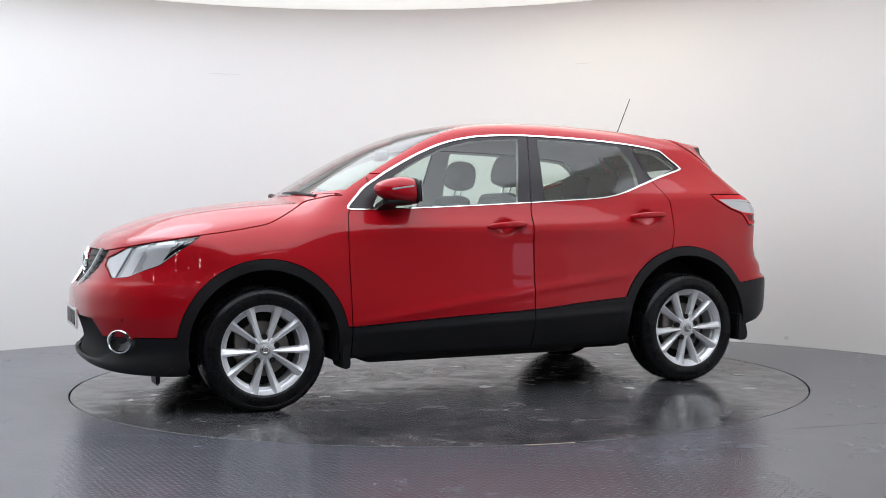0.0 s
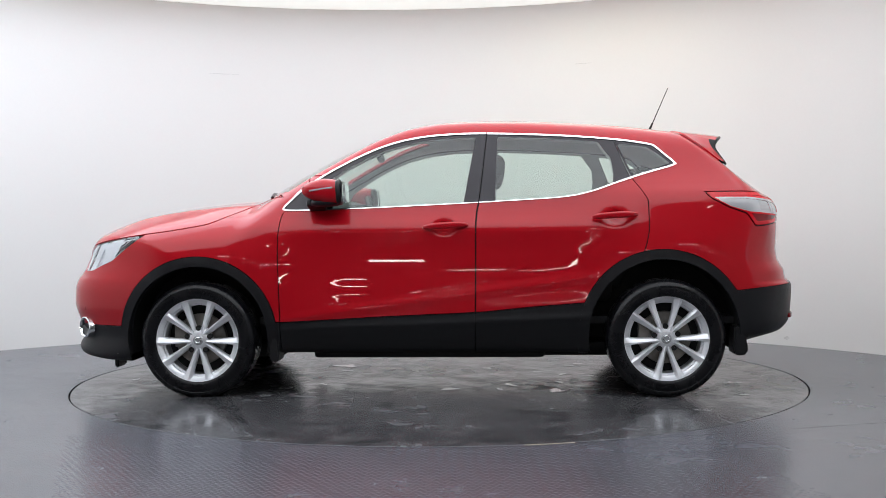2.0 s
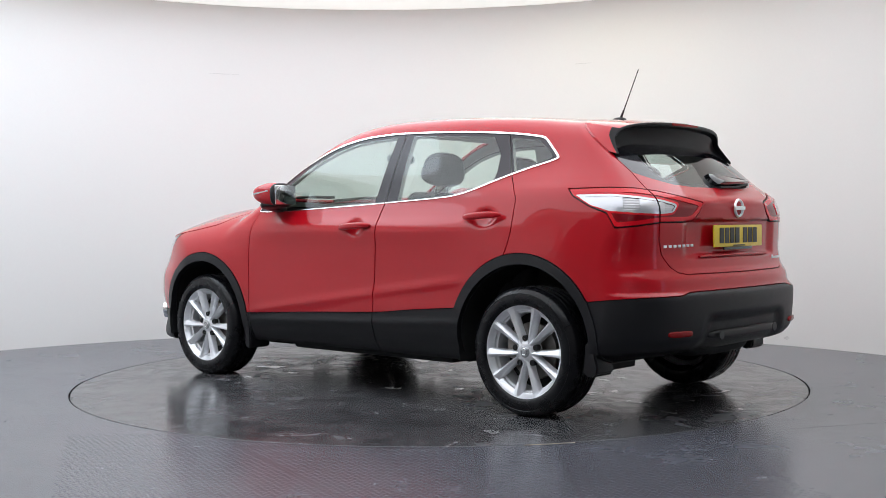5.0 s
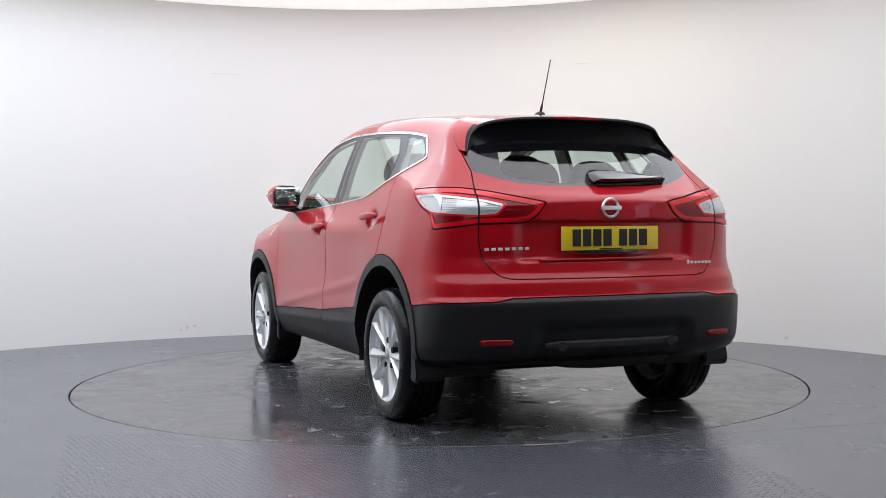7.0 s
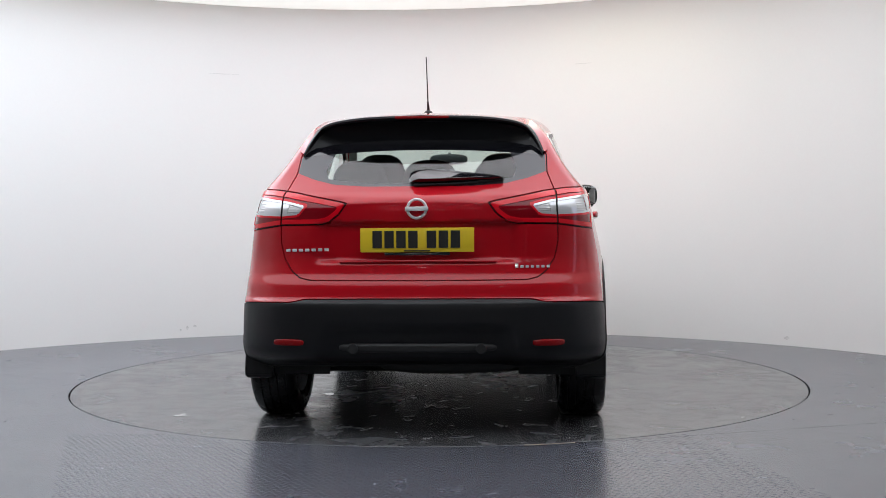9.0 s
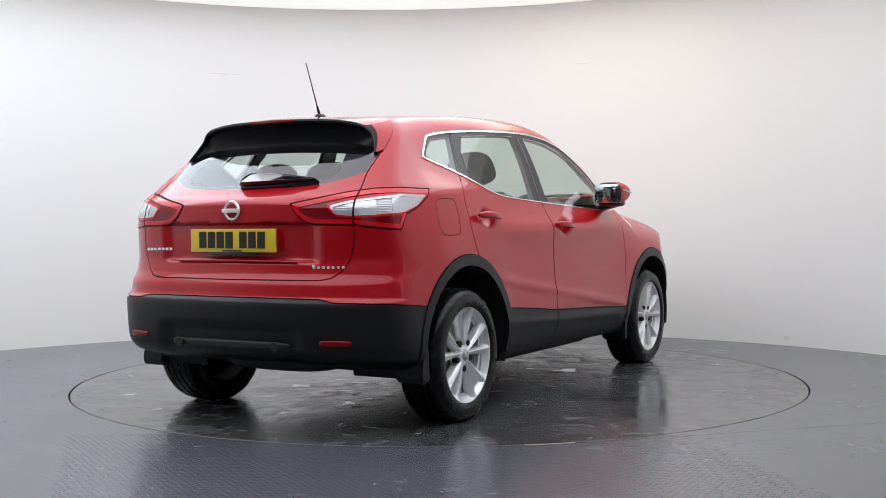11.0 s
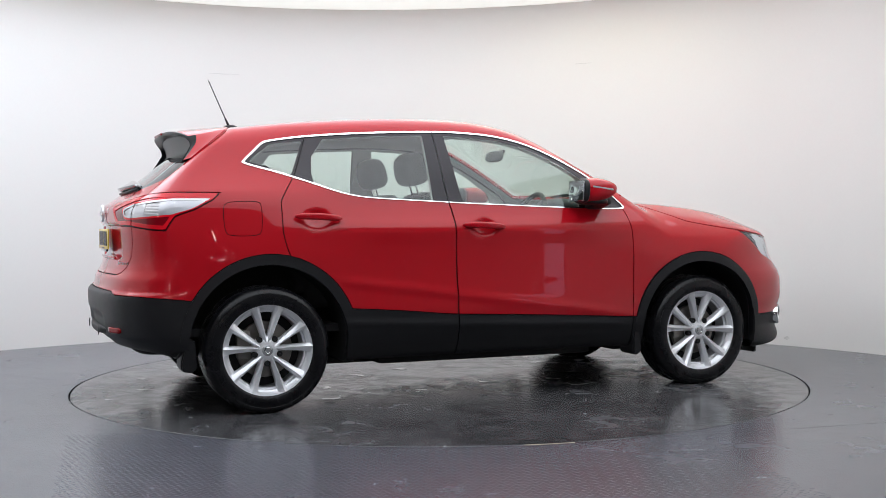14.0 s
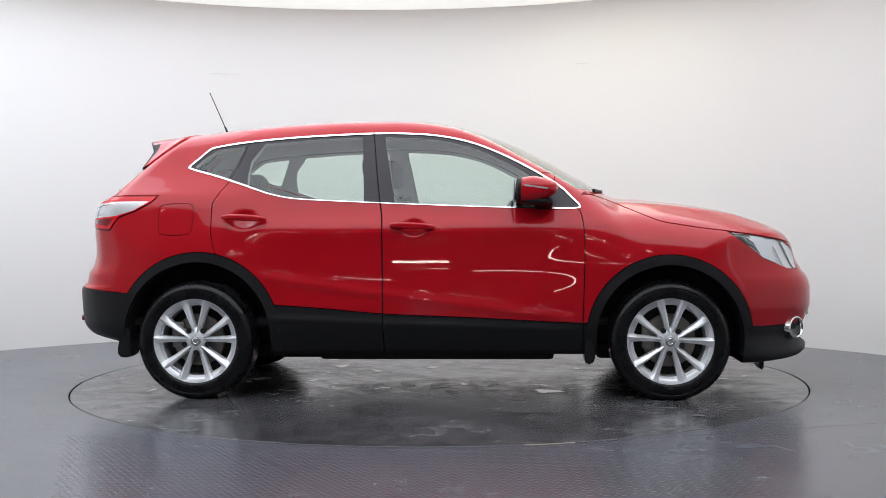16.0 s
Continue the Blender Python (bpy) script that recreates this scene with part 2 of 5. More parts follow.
TUBE.node_tree.nodes["Principled BSDF"].inputs["Emission Color"].default_value = (1.0, 0.97, 0.92, 1)
TUBE.node_tree.nodes["Principled BSDF"].inputs["Emission Strength"].default_value = 22.0


def hall_lamps():
    """Battens under the hall roof behind the camera."""
    first = None
    for x, y, z, turn in ((-4.6, -12.55, 2.6, 0), (-2.9, -12.6, 2.2, 0), (-1.0, -12.55, 2.75, 0), (1.5, -12.6, 2.3, 0), (3.2, -12.55, 2.7, 0), (5.0, -12.6, 2.4, 0), (-0.65, -12.6, 1.42, 0), (-1.95, -12.55, 1.28, 0), (0.45, -12.55, 1.50, 0)):
        m = pose(x, y, z, 0, 0, turn)
        if first is None:
            first = new("batten_lamp")
            tagged(first, "white fluorescent batten lamp on the hall wall", "lamp", "battens in the hall")
            part("lamp_body", box(0.95, 0.07, 0.05, (0, 0, 0.045), 0.01), WALL, first)
            part("lamp_tube", tube([(-0.45, 0, 0), (0.45, 0, 0)], 0.019, 10), TUBE, first)
            part("bracket", box(0.05, 1.0, 0.04, (0, -0.47, 0.06), 0.008), DARK_WALL, first)
            first.matrix_basis = m
        else:
            copy_thing(first, m)


DAYLIGHT = bpy.data.materials.new("bluish_daylight_pane")
DAYLIGHT.use_nodes = True
DAYLIGHT.node_tree.nodes["Principled BSDF"].inputs["Emission Color"].default_value = (0.66, 0.66, 1.0, 1)
DAYLIGHT.node_tree.nodes["Principled BSDF"].inputs["Emission Strength"].default_value = 1.1


def side_window():
    """A tall frosted window on the flank of the hall, beyond the mouth of the bay."""
    w = new("window_1")
    tagged(w, "tall frosted window with bluish daylight and white frame", "window", kind="structure")
    w.matrix_basis = pose(3.70, -3.36, 1.45, 0, 0, 110)
    for x in (-0.22, 0.22):
        part("window_frame", box(0.05, 0.05, 1.92, (x, 0.0, 0), 0.006), WALL, w)
    for z in (-0.935, -0.31, 0.31, 0.935):
        part("window_frame", box(0.39, 0.04, 0.05, (0, 0, z), 0.006), WALL, w)
    for z in (-0.62, 0.0, 0.62):
        part("pane", box(0.39, 0.012, 0.57, (0, 0.0, z)), DAYLIGHT, w, smooth=False)


def hanging_lamps():
    """Short tubes on rods under the hall roof."""
    first = None
    for x, y, turn in ((-4.4, -6.2, 20), (-2.6, -8.4, 75), (-3.9, -10.4, 0), (-1.2, -9.6, 40), (0.6, -11.2, 0), (1.4, -8.6, 110), (2.9, -10.2, 15), (3.5, -6.6, 60), (-0.6, -6.0, 0), (4.6, -11.4, 90)):
        m = pose(x, y, 4.05, 0, 0, turn)
        if first is None:
            first = new("hanging_lamp")
            tagged(first, "short white tube lamp hung from the hall ceiling", "lamp", "tubes under the hall roof")
            part("lamp_body", box(0.52, 0.08, 0.04, (0, 0, 0.035), 0.01), WALL, first)
            part("lamp_tube", tube([(-0.24, 0, 0), (0.24, 0, 0)], 0.022, 10), TUBE, first)
            for dx in (-0.2, 0.2):
                part("rod", tube([(dx, 0, 0.05), (dx, 0, 0.525)], 0.006, 8), DARK_WALL, first)
            first.matrix_basis = m
        else:
            copy_thing(first, m)


def bulkheads():
    """Round lamps high on the hall's end wall."""
    first = None
    for x, z in ((-5.2, 3.5), (-3.4, 3.9), (-1.9, 3.3), (0.4, 3.7), (2.3, 3.4), (4.2, 3.9), (5.8, 3.3)):
        m = pose(x, -13.49, z)
        if first is None:
            first = new("bulkhead_lamp")
            tagged(first, "round white bulkhead lamp on the hall wall", "lamp", "bulkheads in the hall")
            part("lamp_base", lathe([(0.0005, 0.05), (0.12, 0.05), (0.13, 0.0), (0.0005, -0.005)], 24), WALL, first)
            part("lamp_dome", lathe([(0.0005, 0.10), (0.06, 0.09), (0.10, 0.06), (0.105, 0.045)], 24), TUBE, first)
            first.matrix_basis = m
        else:
            copy_thing(first, m)


TABLE_R, HOLE_R = 2.238, 2.247


def turntable():
    t = new("turntable")
    tagged(t, "round grey painted car turntable flush with floor", "turntable")
    bm = lathe([(0.0001, 0.0), (0.8, 0.0), (1.6, 0.0), (TABLE_R - 0.004, 0.0), (TABLE_R, -0.004), (TABLE_R, -0.05)], 160)
    bmesh.ops.transform(bm, matrix=pose(0, 0, 0, 90), verts=bm.verts[:])
    part("disc", bm, DISC, t)
    # flaked and wet patches that turn with it, sheen painted into their pale colour
    rng = random.Random(5)
    patches = []
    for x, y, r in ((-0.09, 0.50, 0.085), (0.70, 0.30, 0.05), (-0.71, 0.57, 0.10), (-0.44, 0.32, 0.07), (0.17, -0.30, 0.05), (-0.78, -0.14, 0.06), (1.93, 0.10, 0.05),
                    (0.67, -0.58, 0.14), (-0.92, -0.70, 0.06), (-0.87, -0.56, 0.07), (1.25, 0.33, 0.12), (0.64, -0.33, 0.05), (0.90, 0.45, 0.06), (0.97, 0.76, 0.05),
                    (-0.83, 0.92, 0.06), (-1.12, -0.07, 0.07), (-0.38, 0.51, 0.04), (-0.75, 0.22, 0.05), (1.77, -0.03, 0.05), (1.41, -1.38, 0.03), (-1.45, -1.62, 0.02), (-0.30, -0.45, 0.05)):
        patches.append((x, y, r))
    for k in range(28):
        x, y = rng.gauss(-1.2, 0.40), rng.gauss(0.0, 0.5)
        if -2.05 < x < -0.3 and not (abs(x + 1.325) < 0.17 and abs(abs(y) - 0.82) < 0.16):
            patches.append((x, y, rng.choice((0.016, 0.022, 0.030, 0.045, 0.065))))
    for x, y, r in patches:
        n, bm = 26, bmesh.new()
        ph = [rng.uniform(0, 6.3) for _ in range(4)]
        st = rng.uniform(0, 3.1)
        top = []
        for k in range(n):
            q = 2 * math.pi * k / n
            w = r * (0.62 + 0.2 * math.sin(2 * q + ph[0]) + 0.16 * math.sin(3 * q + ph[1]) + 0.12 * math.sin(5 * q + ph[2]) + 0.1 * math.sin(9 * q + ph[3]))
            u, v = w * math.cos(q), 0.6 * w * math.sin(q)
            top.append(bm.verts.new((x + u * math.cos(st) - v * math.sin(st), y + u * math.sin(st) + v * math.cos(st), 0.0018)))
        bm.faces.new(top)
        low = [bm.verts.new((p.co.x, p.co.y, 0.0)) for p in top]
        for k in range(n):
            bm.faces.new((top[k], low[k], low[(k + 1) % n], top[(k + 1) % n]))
        part("wet_patch", bm, WET_SHEEN, t, "wet patch on grey paint with its sheen in the colour", smooth=False)
    return t


PLATE = floor_material("grey_tread_plate_paint", (0.085, 0.09, 0.112), 0.24, 0.12)


def tread_plates():
    """Chequered steel plates let into the floor in front of the turntable."""
    v, f = [], []
    pitch = 0.030
    for i in range(-70, 50):
        for j in range(0, 70):
            x, y = i * pitch + (0.5 * pitch if j % 2 else 0), -3.75 + j * pitch * 0.9
            if math.hypot(x, y) < HOLE_R + 0.03 or not -1.72 - 0.28 * (y + 2) < x < 1.18 - 0.22 * (y + 2.2) or abs(x + 0.52 - 0.55 * (-2.87 - y)) < 0.012:
                continue
            a = radians(45 if (i + j) % 2 else -45) + 0.2
            c, s = math.cos(a), math.sin(a)
            k = len(v)
            for du, dv, dz in ((-0.013, 0, 0), (0, -0.0042, 0), (0.013, 0, 0), (0, 0.0042, 0), (-0.008, 0, 0.0006), (0.008, 0, 0.0006)):
                v.append((x + du * c - dv * s, y + du * s + dv * c, dz + 0.0001))
            f += [(k, k + 1, k + 4), (k + 1, k + 5, k + 4), (k + 1, k + 2, k + 5), (k + 2, k + 3, k + 5), (k + 3, k + 4, k + 5), (k + 3, k, k + 4)]
    tread = link_mesh("tread_pattern", v, f, PLATE, None, "", False)
    tagged(tread, "raised tread bars on grey painted floor plates", "floor", kind="stuff")
    for pts in (((-0.36, -3.16), (-0.52, -2.87), (-0.66, -2.62)), ((0.66, -2.17), (0.79, -2.13), (2.17, -1.73), (3.4, -1.36)), ((1.02, -2.02), (1.40, -3.7))):
        bm = bmesh.new()
        rows = []
        for x, y in pts:
            rows.append([bm.verts.new((x, y - 0.0012, 0.0006)), bm.verts.new((x, y + 0.0012, 0.0006))])
        for p, q in zip(rows, rows[1:]):
            bm.faces.new((p[0], q[0], q[1], p[1]))
        tagged(part("floor_seam", bm, UNDER, smooth=False), "thin seam between floor plates", "floor", kind="structure")
    # short pale sliver along the rim of the pit
    bm = bmesh.new()
    arc = []
    for k in range(9):
        q = radians(-80.5 + k * 0.75)
        arc.append([bm.verts.new((r * math.cos(q), r * math.sin(q), 0.0012)) for r in (HOLE_R + 0.001, HOLE_R + 0.009)])
    for p, q in zip(arc, arc[1:]):
        bm.faces.new((p[0], q[0], q[1], p[1]))
    tagged(part("rim_sliver", bm, BRASS, smooth=False), "pale brassy sliver on the rim of the pit", "floor", kind="structure")


BRASS = varied(material("brassy_sliver", (0.62, 0.50, 0.32), 0.4, 0.5), 30, 0.3)


def wall_scuffs():
    """Small marks on the foot and the face of the wall."""
    rng = random.Random(8)
    for deg, z, w, h in ((115.2, 0.085, 0.012, 0.02), (114.3, 0.10, 0.016, 0.012), (116.0, 0.07, 0.01, 0.01), (42.0, 0.06, 0.025, 0.016), (28.0, 0.07, 0.02, 0.05), (27.2, 0.10, 0.012, 0.012),
                         (110.5, 2.30, 0.16, 0.003), (66.5, 2.36, 0.10, 0.003)):
        a = radians(deg)
        bm = bmesh.new()
        ring = []
        for k in range(12):
            q = 2 * math.pi * k / 12
            m = rng.uniform(0.7, 1.1)
            da = math.cos(q) * w * m / ROOM_R
            ring.append(bm.verts.new((ROOM_C.x + (ROOM_R - 0.004) * math.cos(a + da), ROOM_C.y + (ROOM_R - 0.004) * math.sin(a + da), z + h * m * math.sin(q))))
        bm.faces.new(ring)
        tagged(part("wall_scuff", bm, SCUFF, smooth=False), "faint grey scuff on white wall paint", "wall", kind="structure")


SCUFF = varied(material("grey_scuff", (0.66, 0.66, 0.65), 0.6), 40, 0.25)


# ---- the car: an implicit body, meshed, then cut into panels ----
# car space: x ahead, y to its left, z up, origin on the ground midway between the axles
def spline(xs, ys):
    """A smooth curve through knots (monotone where they are)."""
    xs, ys = np.array(xs, float), np.array(ys, float)
    h, d = np.diff(xs), np.diff(ys) / np.diff(xs)
    m = np.zeros(len(xs))
    same = d[:-1] * d[1:] > 0
    m[1:-1][same] = 2 * d[:-1][same] * d[1:][same] / (d[:-1][same] + d[1:][same])
    m[0], m[-1] = d[0], d[-1]

    def f(x):
        i = np.clip(np.searchsorted(xs, x) - 1, 0, len(h) - 1)
        t = np.clip((x - xs[i]) / h[i], 0, 1)
        return ((1 + 2 * t) * (1 - t) ** 2 * ys[i] + t * (1 - t) ** 2 * h[i] * m[i]
                + t * t * (3 - 2 * t) * ys[i + 1] + t * t * (t - 1) * h[i] * m[i + 1])
    return f


def step(a, b, x):
    t = np.clip((x - a) / (b - a), 0, 1)
    return t * t * (3 - 2 * t)


def smax(a, b, k):
    h = np.maximum(k - np.abs(a - b), 0) / k
    return np.maximum(a, b) + h * h * k / 4


def smin(a, b, k):
    return -smax(-a, -b, k)


SEC_MID = spline([0.10, 0.25, 0.34, 0.42, 0.50, 0.60, 0.72, 0.85, 0.935, 0.965, 1.03, 1.09, 1.30, 1.50, 1.62],
                 [0.76, 0.815, 0.862, 0.882, 0.884, 0.876, 0.866, 0.862, 0.866, 0.860, 0.826, 0.800, 0.735, 0.655, 0.590])
SEC_FRONT = spline([0.10, 0.25, 0.42, 0.60, 0.75, 0.88, 0.96, 1.02, 1.10, 1.30, 1.62],
                   [0.80, 0.845, 0.874, 0.884, 0.882, 0.868, 0.842, 0.805, 0.745, 0.66, 0.56])
SEC_REAR = spline([0.10, 0.25, 0.42, 0.60, 0.80, 0.95, 1.05, 1.11, 1.15, 1.20, 1.26, 1.326, 1.45, 1.55],
                  [0.80, 0.845, 0.872, 0.876, 0.864, 0.848, 0.828, 0.812, 0.793, 0.752, 0.705, 0.662, 0.592, 0.53])
TAPER = spline([-2.2, -1.9, -1.7, -1.5, -1.0, 0.5, 1.2, 2.4], [0.09, 0.05, 0.022, 0.004, 0, 0, 0, 0.0])
HOOD = spline([0.7, 1.0, 1.2, 1.35, 1.53, 1.71, 1.89, 2.0, 2.1, 2.2, 2.35], [1.13, 1.132, 1.122, 1.107, 1.084, 1.051, 0.998, 0.953, 0.886, 0.785, 0.6])
ROOF = spline([-2.3, -1.75, -1.55, -1.38, -1.1, -0.8, -0.46, -0.28, -0.1, 0.08, 0.27, 0.45, 0.63, 0.81, 0.98, 1.15, 1.4],
              [1.41, 1.490, 1.518, 1.538, 1.570, 1.592, 1.606, 1.607, 1.601, 1.578, 1.531, 1.465, 1.379, 1.280, 1.178, 1.07, 0.90])
NOSE = spline([0.1, 0.2, 0.26, 0.34, 0.42, 0.52, 0.60, 0.66, 0.70, 0.76, 0.84, 0.92, 1.1, 1.6],
              [2.155, 2.200, 2.190, 2.165, 2.185, 2.215, 2.213, 2.195, 2.165, 2.130, 2.105, 2.085, 2.075, 2.075])
TAIL = spline([0.1, 0.30, 0.36, 0.42, 0.50, 0.60, 0.622, 0.648, 0.70, 0.76, 0.83, 0.95, 1.04, 1.10, 1.135, 1.18, 1.28, 1.34, 1.45, 1.6],
              [-1.80, -1.93, -2.08, -2.125, -2.135, -2.140, -2.136, -2.108, -2.096, -2.062, -2.050, -2.055, -2.055, -2.030, -1.985, -1.925, -1.80, -1.725, -1.585, -1.40])
FLOORZ = spline([-2.2, -1.9, -1.6, -0.9, 0.9, 1.7, 2.0, 2.3], [0.34, 0.31, 0.28, 0.245, 0.245, 0.20, 0.215, 0.265])
CUPS = ((-0.085, 0.962), (-1.045, 1.012))


def half_width(x, z):
    wf, wr = step(0.45, 1.25, x), step(-0.55, -1.5, x)
    w = SEC_MID(z) * (1 - wf - wr) + SEC_FRONT(z) * wf + SEC_REAR(z) * wr - TAPER(x) * step(0.3, 0.9, z)
    w = w + 0.014 * np.exp(-((x - 1.32) / 0.42) ** 4) * step(0.95, 0.75, z) + 0.014 * np.exp(-((x + 1.31) / 0.42) ** 4) * step(1.0, 0.8, z)
    # sill edge and the rising crease low on the doors
    mid = step(1.0, 0.7, x) * step(-1.05, -0.8, x)
    w = w + 0.006 * mid * np.exp(-((z - 0.385 - 0.04 * (0.8 - x)) / 0.022) ** 2) + 0.007 * mid * np.exp(-((z - 0.555 + 0.135 * x) / 0.028) ** 2)
    for cx, cz in CUPS:
        w = w - 0.026 * np.exp(-(((x - cx) / 0.062) ** 2 + ((z - cz + 0.004) / 0.040) ** 2) ** 1.6)
    return w


def body_field(x, y, z):
    """Below nought inside the body."""
    y = np.abs(y)
    side = y - half_width(x, z)
    hood = z - (HOOD(x) - 0.075 * (y / 0.75) ** 2 - 0.05 * (y / 0.8) ** 6 + 0.010 * np.exp(-((y - 0.46 - 0.12 * (1.9 - x)) / 0.09) ** 2) * step(2.05, 1.7, x))
    roof = z - (ROOF(x) - (0.038 + 0.035 * step(0.1, 0.6, x)) * (y / 0.62) ** 2)
    top = smin(hood, roof, 0.03)
    front = (x - NOSE(z) + 0.13 * y ** 2 + 0.95 * y ** 6) * 0.9
    rear = (TAIL(z) + 0.15 * y ** 2 + 0.55 * y ** 8 * step(1.45, 1.1, z) + 0.1 * y ** 4 * step(1.0, 1.3, z) + 0.022 * step(0.50, 0.42, y) * step(0.795, 0.825, z) * step(0.995, 0.978, z)
            + 0.026 * step(0.46, 0.34, y + 0.25 * (z - 0.45)) * step(0.535, 0.480, z) - 0.011 * np.exp(-((z - 1.088 + 0.10 * y * y) / 0.020) ** 2) * step(0.40, 0.30, y) - x) * 0.75
    f = smax(side, top, 0.085)
    f = smax(f, front, 0.05)
    f = smax(f, rear, 0.045)
    return smax(f, FLOORZ(x) - z, 0.05)


class Patch:
    """Triangles with their own normals."""

    def __init__(self, v, n, t):
        self.v, self.n, self.t = v, n, t

    def cut(self, d):
        """Along d = 0: the part below it and the part above."""
        t = self.t
        s = d < 0
        count = s[t].sum(1)
        inside, outside = [t[count == 3]], [t[count == 0]]
        v, n = self.v, self.n
        for odd in (1, 2):
            q = t[count == odd]
            if not len(q):
                continue
            lone = s[q] if odd == 1 else ~s[q]
            k = lone.argmax(1)
            r = np.arange(len(q))
            a, b, c = q[r, k], q[r, (k + 1) % 3], q[r, (k + 2) % 3]
            pairs = np.concatenate([np.sort(np.stack([a, b], 1), 1), np.sort(np.stack([a, c], 1), 1)])
            u, inv = np.unique(pairs, axis=0, return_inverse=True)
            inv = inv.ravel()
            w = np.clip(d[u[:, 0]] / (d[u[:, 0]] - d[u[:, 1]] + 1e-15), 0, 1)[:, None]
            nv = v[u[:, 0]] * (1 - w) + v[u[:, 1]] * w
            nn = n[u[:, 0]] * (1 - w) + n[u[:, 1]] * w
            base = len(v)
            v, n = np.concatenate([v, nv]), np.concatenate([n, nn / np.linalg.norm(nn, axis=1, keepdims=True)])
            d = np.concatenate([d, np.zeros(len(nv))])
            p, g = base + inv[:len(q)], base + inv[len(q):]
            tip, rest = np.stack([a, p, g], 1), np.concatenate([np.stack([p, b, c], 1), np.stack([p, c, g], 1)])
            (inside if odd == 1 else outside).append(tip)
            (outside if odd == 1 else inside).append(rest)
        return Patch(v, n, np.concatenate(inside)).tidy(), Patch(v, n, np.concatenate(outside)).tidy()

    def tidy(self):
        used, inv = np.unique(self.t, return_inverse=True)
        return Patch(self.v[used], self.n[used], inv.reshape(-1, 3))

    def moved(self, d):
        return Patch(self.v + self.n * d, self.n, self.t)

    def mirrored(self):
        f = np.array([1, -1, 1])
        return Patch(self.v * f, self.n * f, self.t[:, ::-1])

    def plus(self, *others):
        v, n, t, k = [self.v], [self.n], [self.t], len(self.v)
        for o in others:
            v.append(o.v), n.append(o.n), t.append(o.t + k)
            k += len(o.v)
        return Patch(np.concatenate(v), np.concatenate(n), np.concatenate(t))

    def rimmed(self, depth):
        """With its open edges folded inwards, as pressed sheet is (not along the middle of the car)."""
        e = np.concatenate([self.t[:, [0, 1]], self.t[:, [1, 2]], self.t[:, [2, 0]]])
        key = np.sort(e, 1)
        _, first, cnt = np.unique(key, axis=0, return_index=True, return_counts=True)
        e = e[first[cnt == 1]]
        e = e[~((np.abs(self.v[e[:, 0], 1]) < 1e-6) & (np.abs(self.v[e[:, 1], 1]) < 1e-6))]
        if not len(e):
            return self
        a, b = self.v[e[:, 0]], self.v[e[:, 1]]
        na, nb = self.n[e[:, 0]], self.n[e[:, 1]]
        flat = np.cross(b - a, na)
        flat /= np.linalg.norm(flat, axis=1, keepdims=True) + 1e-12
        k, m = len(self.v), len(e)
        v = np.concatenate([self.v, a, b, a - na * depth, b - nb * depth])
        n = np.concatenate([self.n, flat, flat, flat, flat])
        i = np.arange(m)
        A, B, C, D = k + i, k + m + i, k + 2 * m + i, k + 3 * m + i
        t = np.concatenate([self.t, np.stack([B, A, C], 1), np.stack([B, C, D], 1)])
        return Patch(v, n, t)

    def link(self, name, mat, parent, label="", rim=0.0):
        p = self.rimmed(rim) if rim else self
        return link_mesh(name, p.v, p.t, mat, parent, label, True, p.n)


